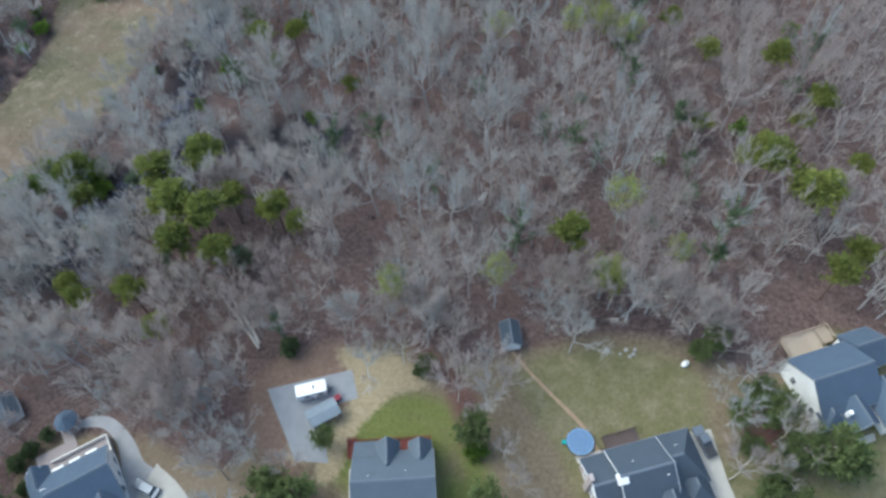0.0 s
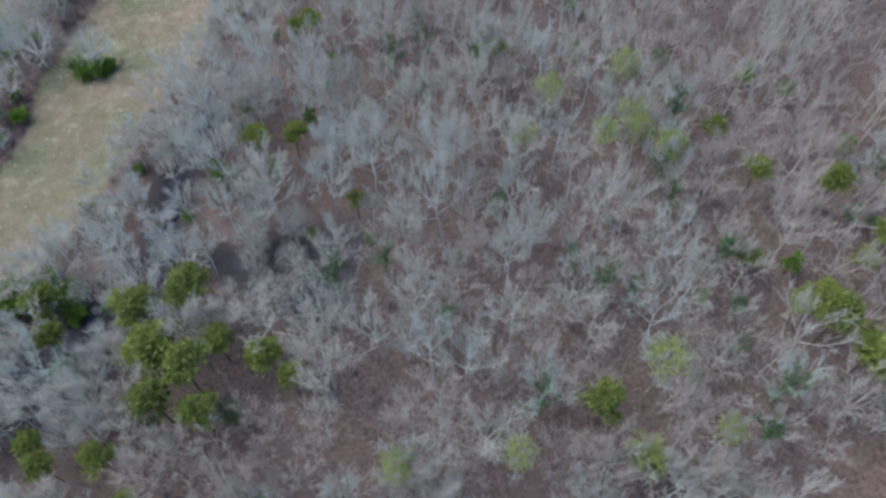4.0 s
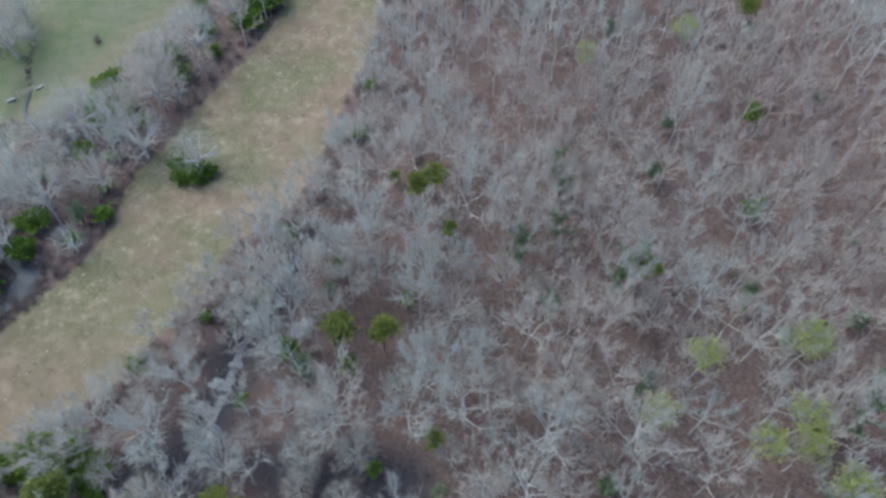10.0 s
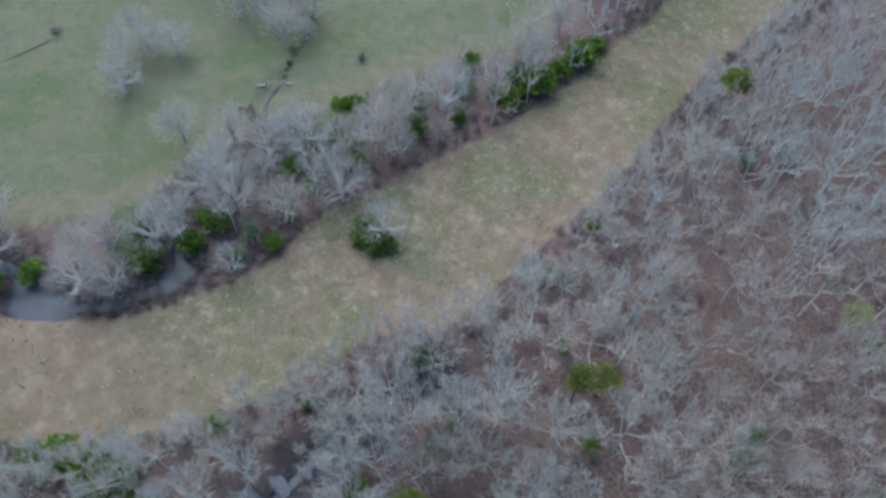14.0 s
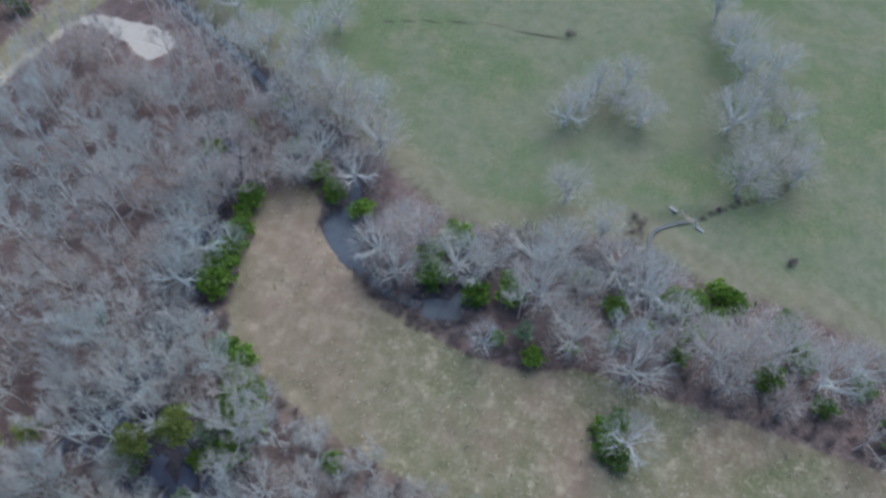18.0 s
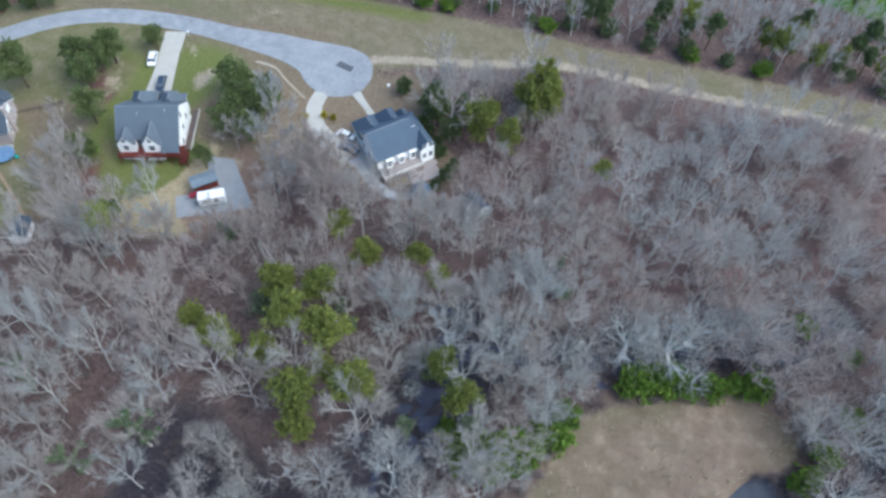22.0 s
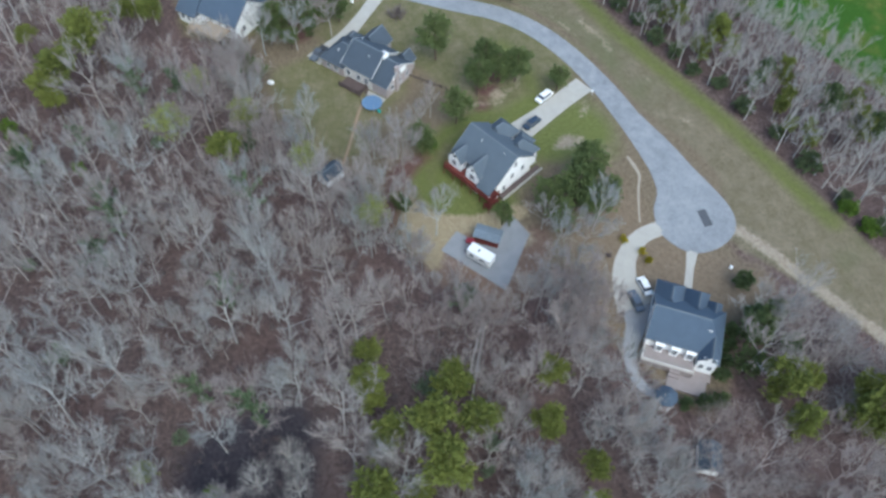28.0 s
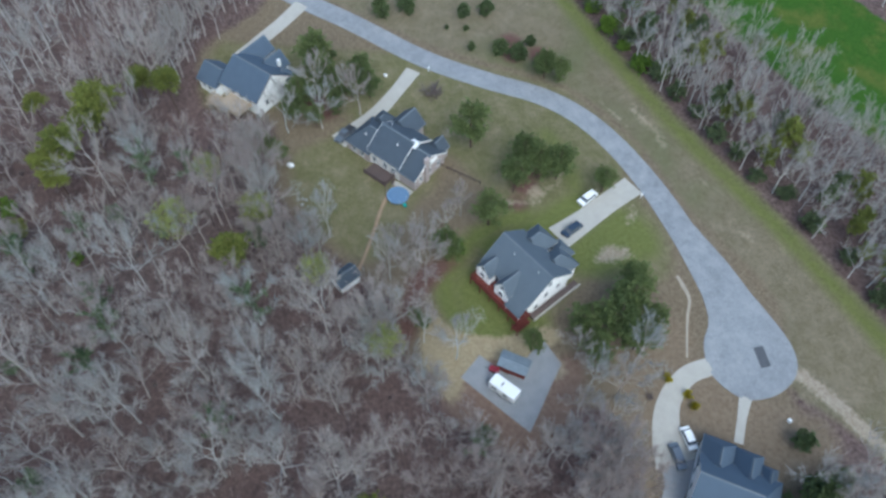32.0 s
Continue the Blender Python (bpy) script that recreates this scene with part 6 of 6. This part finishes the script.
# ---- sheds, pavilion, vehicles, yard things ----
def pavilion():
    p = thing("pavilion", -64.5, 39.7, None, 20, "garden pavilion with dark blue eight-sided roof", "pavilion")
    ring = [(2.1 * math.cos(a), 2.1 * math.sin(a)) for a in np.arange(8) * math.pi / 4]
    for x, y in ring:
        part("post", boxes((x * 0.85 - 0.07, x * 0.85 + 0.07, y * 0.85 - 0.07, y * 0.85 + 0.07, 0.1, 2.5)), TRIM, p)
    part("floor", prism(bmesh.new(), ring, -0.4, 0.14), PAVER, p)
    for k in range(8):
        bm = bmesh.new()
        a, b = ring[k], ring[(k + 1) % 8]
        slab_face(bm, [(*a, 2.45), (*b, 2.45), (0, 0, 3.9)], 0.1)
        part("roof_panel", bm, ROOF_BLUE, p)


def shed(x, y, turn, w, d, hgt, rise, wall, roof, label, z=None):
    s = thing("shed", x, y, z, turn, label, "shed")
    block(s, -w / 2, w / 2, -d / 2, d / 2, hgt, hgt + rise, "y", (0, 0), wall, roof, -0.3, 0.25)
    door(s, 0, -d / 2, 0.05, 1.2, 1.9, "s")
    window(s, w / 2, 0, 1.0, 0.6, 0.7, "e")
    return s


pavilion()
shed(13.2, 58.4, 8, 3.2, 4.4, 2.3, 1.1, SIDING, ROOF_DARK, "small white shed with dark grey roof at the wood's edge")
shed(-76.4, 41.8, 40, 3.4, 4.6, 2.3, 1.2, SIDING, ROOF_DARK, "small white-gabled shed with grey roof among trees")


def lean_to():
    s = thing("carport", -19.2, 42.4, None, 32, "open red timber carport with flat blue-grey roof", "carport")
    for x in (-2.4, 2.4):
        for y in (-1.3, 1.3):
            part("post", boxes((x - 0.07, x + 0.07, y - 0.07, y + 0.07, -0.2, 2.3)), RED_STAIN, s)
    part("wall", boxes((-2.45, -2.38, -1.3, 1.3, 0.1, 2.2), (-2.4, 2.4, 1.3, 1.36, 0.1, 1.5)), RED_STAIN, s, "red board walls")
    bm = bmesh.new()
    slab_face(bm, [(-2.8, -1.7, 2.35), (2.8, -1.7, 2.35), (2.8, 0, 2.7), (-2.8, 0, 2.7)], 0.1)
    slab_face(bm, [(2.8, 1.7, 2.35), (-2.8, 1.7, 2.35), (-2.8, 0, 2.7), (2.8, 0, 2.7)], 0.1)
    part("roof", bm, plain("blue_grey_metal_roof", (0.17, 0.20, 0.23), 0.5, 0.2, scale=1.0), s)


lean_to()
RUBBER = plain("tyre_rubber", (0.03, 0.03, 0.032), 0.9)
CHROME = plain("bright_metal", (0.55, 0.55, 0.56), 0.3, 0.9, var=0.05)
LAMP_WHITE = plain("lamp_glass", (0.75, 0.75, 0.73), 0.2, var=0.05)
LAMP_RED = plain("red_lamp_glass", (0.35, 0.02, 0.02), 0.2, var=0.05)


def wheels(car, spots, r=0.33, w=0.22):
    for x, y in spots:
        o = part("wheel", rod(bmesh.new(), (x, y - w / 2, r), (x, y + w / 2, r), r, 14), RUBBER, car)
        part("rim", rod(bmesh.new(), (x, y - w / 2 - 0.01, r), (x, y + w / 2 + 0.01, r), r * 0.6, 10), CHROME, o)


def vehicle(name, x, y, turn, paint, label, length=4.7, width=1.82, cab=(-0.28, 0.2), height=1.45, bed=False):
    """A parked car or pickup: rounded body, glass cabin, roof, lamps, wheels."""
    c = thing(name, x, y, float(lie(x, y)) + 0.09, turn, label, "car", "parked cars")
    L, W = length / 2, width / 2
    bm = soft_box(-L, L, -W, W, 0.28, 0.86, 0.16, 3)
    part("body", bm, paint, c)
    a, b = cab[0] * length, cab[1] * length
    bm = bmesh.new()
    lo = [bm.verts.new(p) for p in ((a - 0.45, -W + 0.06, 0.84), (b + 0.5, -W + 0.06, 0.84), (b + 0.5, W - 0.06, 0.84), (a - 0.45, W - 0.06, 0.84))]
    hi = [bm.verts.new(p) for p in ((a, -W + 0.25, height - 0.03), (b, -W + 0.25, height - 0.03), (b, W - 0.25, height - 0.03), (a, W - 0.25, height - 0.03))]
    for k in range(4):
        bm.faces.new((lo[k], lo[(k + 1) % 4], hi[(k + 1) % 4], hi[k]))
    bm.faces.new(hi)
    bm.faces.new(lo[::-1])
    part("windows", bm, GLASS, c, "dark window glass")
    part("car_roof", soft_box(a - 0.02, b + 0.02, -W + 0.22, W - 0.22, height - 0.06, height + 0.02, 0.03, 2), paint, c)
    if bed:
        part("truck_bed", boxes((-L + 0.1, a - 0.55, -W + 0.15, W - 0.15, 0.84, 0.88)), DARK_METAL, c)
    for s in (-1, 1):
        part("headlight", soft_box(L - 0.12, L + 0.01, s * (W - 0.32) - 0.2, s * (W - 0.32) + 0.2, 0.6, 0.75, 0.03, 1), LAMP_WHITE, c)
        part("tail_lamp", soft_box(-L - 0.01, -L + 0.1, s * (W - 0.3) - 0.18, s * (W - 0.3) + 0.18, 0.62, 0.78, 0.03, 1), LAMP_RED, c)
        part("mirror", soft_box(b + 0.25, b + 0.4, s * (W + 0.08) - 0.1, s * (W + 0.08) + 0.1, 0.9, 1.02, 0.03, 1), paint, c)
    wheels(c, [(q * length * 0.31, s * (W - 0.1)) for q in (-1, 1) for s in (-1, 1)])
    return c


WHITE_PAINT = plain("white_car_paint", (0.80, 0.80, 0.80), 0.25, var=0.03)
BLUE_PAINT = plain("dark_blue_car_paint", (0.06, 0.085, 0.13), 0.25, var=0.08)
GREY_PAINT = plain("grey_car_paint", (0.16, 0.18, 0.21), 0.25, 0.3, var=0.08)
vehicle("car", 2.7, 6.3, 97, WHITE_PAINT, "white sedan parked on grass beside the driveway")
vehicle("car", -1.7, 14.2, 96, BLUE_PAINT, "dark blue sedan on the concrete driveway")
vehicle("pickup", 45.6, 39.9, 112, GREY_PAINT, "grey pickup parked beside the brick house", 5.6, 1.95, (-0.08, 0.14), 1.75, True)
vehicle("car", -46.4, 25.2, 160, WHITE_PAINT, "white hatchback parked by the house", 4.2, 1.75)
vehicle("car", -47.6, 29.0, 158, GREY_PAINT, "dark grey sedan on the curved driveway")


def trailer():
    c = thing("travel_trailer", -21.9, 46.6, float(lie(-21.9, 46.6)) + 0.06, 17, "white box travel trailer parked on gravel", "trailer")
    part("body", soft_box(-2.7, 2.7, -1.15, 1.15, 0.55, 2.75, 0.14, 3), WHITE_PAINT, c)
    part("stripe", boxes((-2.5, 2.5, -1.158, -1.15, 1.1, 1.3), (-2.5, 2.5, 1.15, 1.158, 1.1, 1.3)), GREY_PAINT, c)
    part("roof_unit", soft_box(0.35, 0.6, -0.35, 0.35, 2.74, 2.95, 0.05, 1), DARK_METAL, c, "dark roof vent")
    for y in (-1.15, 1.15):
        part("window", soft_box(-1.4, -0.4, y - 0.02, y + 0.02, 1.5, 2.1, 0.015, 1), GLASS, c)
        part("window", soft_box(1.0, 1.9, y - 0.02, y + 0.02, 1.5, 2.1, 0.015, 1), GLASS, c)
    part("door", soft_box(0.1, 0.75, -1.18, -1.14, 0.6, 2.4, 0.015, 1), TRIM, c)
    part("hitch", rod(rod(bmesh.new(), (2.6, -0.5, 0.55), (3.7, 0, 0.5), 0.06), (2.6, 0.5, 0.55), (3.7, 0, 0.5), 0.06), DARK_METAL, c)
    part("gas_bottle", rod(bmesh.new(), (2.95, 0, 0.6), (2.95, 0, 1.15), 0.16, 12), GREY_PAINT, c)
    wheels(c, [(q, s * 1.0) for q in (-0.4, 0.4) for s in (-1, 1)], 0.33, 0.2)


trailer()


def trampoline():
    t = thing("trampoline", 24.9, 39.2, None, 0, "round trampoline with bright blue cover and net poles", "trampoline")
    blue = plain("blue_cover", (0.19, 0.30, 0.47), 0.6, scale=1.5, var=0.2)
    n = 28
    ring = [(math.cos(2 * math.pi * k / n), math.sin(2 * math.pi * k / n)) for k in range(n)]
    part("mat", prism(bmesh.new(), [(2.05 * x, 2.05 * y) for x, y in ring], 0.86, 0.9), blue, t, "blue mat")
    bm = bmesh.new()
    v = [[bm.verts.new((r * x, r * y, z)) for x, y in ring] for r, z in ((2.0, 0.88), (2.0, 0.96), (2.32, 0.96), (2.32, 0.86))]
    for a, b in ((0, 1), (1, 2), (2, 3), (3, 0)):
        for k in range(n):
            bm.faces.new((v[a][k], v[a][(k + 1) % n], v[b][(k + 1) % n], v[b][k]))
    part("pad", bm, plain("light_blue_pad", (0.22, 0.36, 0.56), 0.6, scale=1.5, var=0.15), t)
    for k in range(0, n, 4):
        x, y = ring[k]
        part("pole", rod(bmesh.new(), (2.28 * x, 2.28 * y, -0.1), (2.3 * x, 2.3 * y, 2.3), 0.03), CHROME, t)
    part("ladder", boxes((-2.9, -2.3, -0.3, 0.3, 0.5, 0.56), (-2.7, -2.3, -0.3, 0.3, 0.2, 0.26), (-2.95, -2.9, -0.3, 0.3, -0.05, 0.56)), plain("turquoise_plastic", (0.05, 0.55, 0.50), 0.5), t, "turquoise steps")


trampoline()


def logs():
    g = np.random.default_rng(121)
    for x, y, turn, L in ((-38.4, 61.2, 130, 16.0), (-37.3, 61.4, 127.5, 13.5)):
        t = thing("fallen_log", x, y, None, turn, "long pale grey fallen trunk on leaf litter", "log", "fallen trunks")
        w = Wood()
        q = np.linspace(-L / 2, L / 2, 7)
        w.tube(np.stack([q, g.normal(0, 0.12, 7), np.full(7, 0.35)], 1), np.linspace(0.3, 0.12, 7), 8)
        mesh_np("trunk", *w.arrays(), BARK, t, smooth=True)
        for k in range(7):
            w = Wood()
            b = np.array((q[2 + k % 5], 0, 0.4))
            w.tube(np.stack([b, b + unit(g.uniform(-1.2, 1.2), g.uniform(0.1, 0.9)) * g.uniform(0.8, 2.2)]), (0.07, 0.0), 4)
            mesh_np("broken_limb", *w.arrays(), BARK, t)


logs()


def stones():
    g = np.random.default_rng(131)
    m = plain("pale_stone", (0.50, 0.48, 0.46), 0.9, scale=3, var=0.15)
    base = None
    spots = [(-26.6 - 0.35 * k, 23.9 - 0.62 * k + 0.02 * k * k, g.uniform(0.5, 1.0)) for k in range(9)] + [(33.5 + g.uniform(-3, 3), 56.2 + g.uniform(-1, 1), g.uniform(0.6, 1.3)) for k in range(8)]
    for x, y, s in spots:
        if base is None:
            base = thing("garden_stone", x, y, label="pale rounded garden stone on bare earth", category="stone", group="garden stones")
            bm = bmesh.new()
            bmesh.ops.create_icosphere(bm, subdivisions=2, radius=0.34)
            for v in bm.verts:
                v.co *= 1 + 0.35 * noise.noise(v.co * 3)
                v.co.z *= 0.7
            part("stone", bm, m, base)
            base.scale = (s, s, s)
        else:
            t = copy_thing(base, pose(x, y, float(lie(x, y)) + 0.05, 0, 0, g.uniform(0, 360)))
            t.scale = (s, s, s)


stones()


def small_things():
    t = thing("propane_tank", 44.3, 54.0, None, 40, "white domed tank beside shrubs at the lawn's corner", "tank", scale=0.75)
    bm = bmesh.new()
    bmesh.ops.create_uvsphere(bm, u_segments=18, v_segments=10, radius=0.75)
    for v in bm.verts:
        v.co.x *= 1.5
        v.co.z += 0.75
    part("shell", bm, TRIM, t)
    part("lid", rod(bmesh.new(), (0, 0, 1.45), (0, 0, 1.6), 0.22, 10), CREAM, t)
    part("saddle", boxes((-0.7, -0.5, -0.5, 0.5, -0.1, 0.3), (0.5, 0.7, -0.5, 0.5, -0.1, 0.3)), CONCRETE, t)
    for name, x, y, label in (("utility_box", -54.0, 7.8, "white utility pedestal on bare grass"), ("utility_box", 56.4, 22.7, "white utility pedestal on the lawn")):
        b = thing(name, x, y, None, 15, label, "utility box", "utility pedestals", scale=0.7)
        part("cabinet", soft_box(-0.45, 0.45, -0.4, 0.4, 0.0, 0.8, 0.06, 2), TRIM, b)
        part("base", boxes((-0.55, 0.55, -0.5, 0.5, -0.2, 0.05)), CONCRETE, b)
    for x, y, turn in ((52.2, 13.4, 40), (-3.2, -3.6, 10)):
        b = thing("mailbox", x, y, None, turn, "white mailbox on a post beside the street", "mailbox", "mailboxes")
        part("post", boxes((-0.06, 0.06, -0.06, 0.06, -0.2, 1.0)), TRIM, b)
        part("letter_box", soft_box(-0.16, 0.16, -0.3, 0.3, 1.0, 1.3, 0.07, 2), TRIM, b)
    c = thing("garden_cart", -17.6, 45.6, float(lie(-17.6, 45.6)) + 0.06, 35, "small red two-wheeled garden cart on gravel", "cart")
    red = plain("red_cart_paint", (0.34, 0.04, 0.06), 0.5, scale=3, var=0.2)
    part("tub", soft_box(-0.9, 0.9, -0.55, 0.55, 0.35, 0.8, 0.08, 2), red, c)
    part("drawbar", rod(bmesh.new(), (0.85, 0, 0.4), (1.9, 0, 0.1), 0.04), DARK_METAL, c)
    wheels(c, [(-0.1, 0.62), (-0.1, -0.62)], 0.28, 0.12)
    yellow = foliage("yellow_blossom", (0.30, 0.26, 0.02), (0.68, 0.56, 0.03))
    for x, y in ((-36.3, 20.4), (-40.6, 19.6), (-42.8, 20.2)):
        b = thing("forsythia", x, y, None, 30, "small shrub in yellow blossom beside the curved driveway", "shrub", "yellow shrubs")
        mesh_np("blossom", *crown(int(140 + x), (1.2, 0.75, 0.1, 0), 60, 0.3, 7), yellow, b)
        mesh_np("stems", *bare_shrub(5, 1.0, 6), BRUSH, b)
    f = thing("rail_fence", 23.4, 25.1, None, 25, "low brown wooden rail fence across the lawn", "fence")
    for k in range(8):
        part("post", boxes((-5.6 + 1.6 * k - 0.06, -5.6 + 1.6 * k + 0.06, -0.06, 0.06, -0.3, 1.1)), BROWN_WOOD, f)
    for z in (0.45, 0.9):
        part("rail", boxes((-5.6, 5.6, 0.06, 0.1, z, z + 0.14)), BROWN_WOOD, f)
    g2 = thing("field_gate", -147.6, 170.6, None, 55, "weathered farm gate with stone culvert between pastures", "gate")
    for x in (-2, 2):
        part("post", boxes((x - 0.1, x + 0.1, -0.1, 0.1, -0.3, 1.5)), CREAM, g2)
    for z in (0.3, 0.65, 1.0, 1.3):
        part("rail", boxes((-1.9, 1.9, -0.03, 0.03, z, z + 0.07)), RAW_WOOD, g2)
    for x in (-4.0, 3.2):
        part("culvert", soft_box(x - 1.0, x + 1.0, -0.4, 0.4, -0.3, 0.25, 0.06, 1), FOUNDATION, g2)
    for x, y, s in ((-141.3, 192, 1.3), (-204.5, 137.9, 1.4), (-152, 177, 0.9), (-156, 181, 1.0), (45.3, 16.5, 2.2), (-37, 25.5, 0.8)):
        b = thing("brush_clump", x, y, None, 0, "low leafless brown brush clump on grass", "shrub", "brush clumps", scale=s)
        mesh_np("stems", *bare_shrub(int(x * 7) % 97, 1.9, 26), BRUSH, b)


small_things()
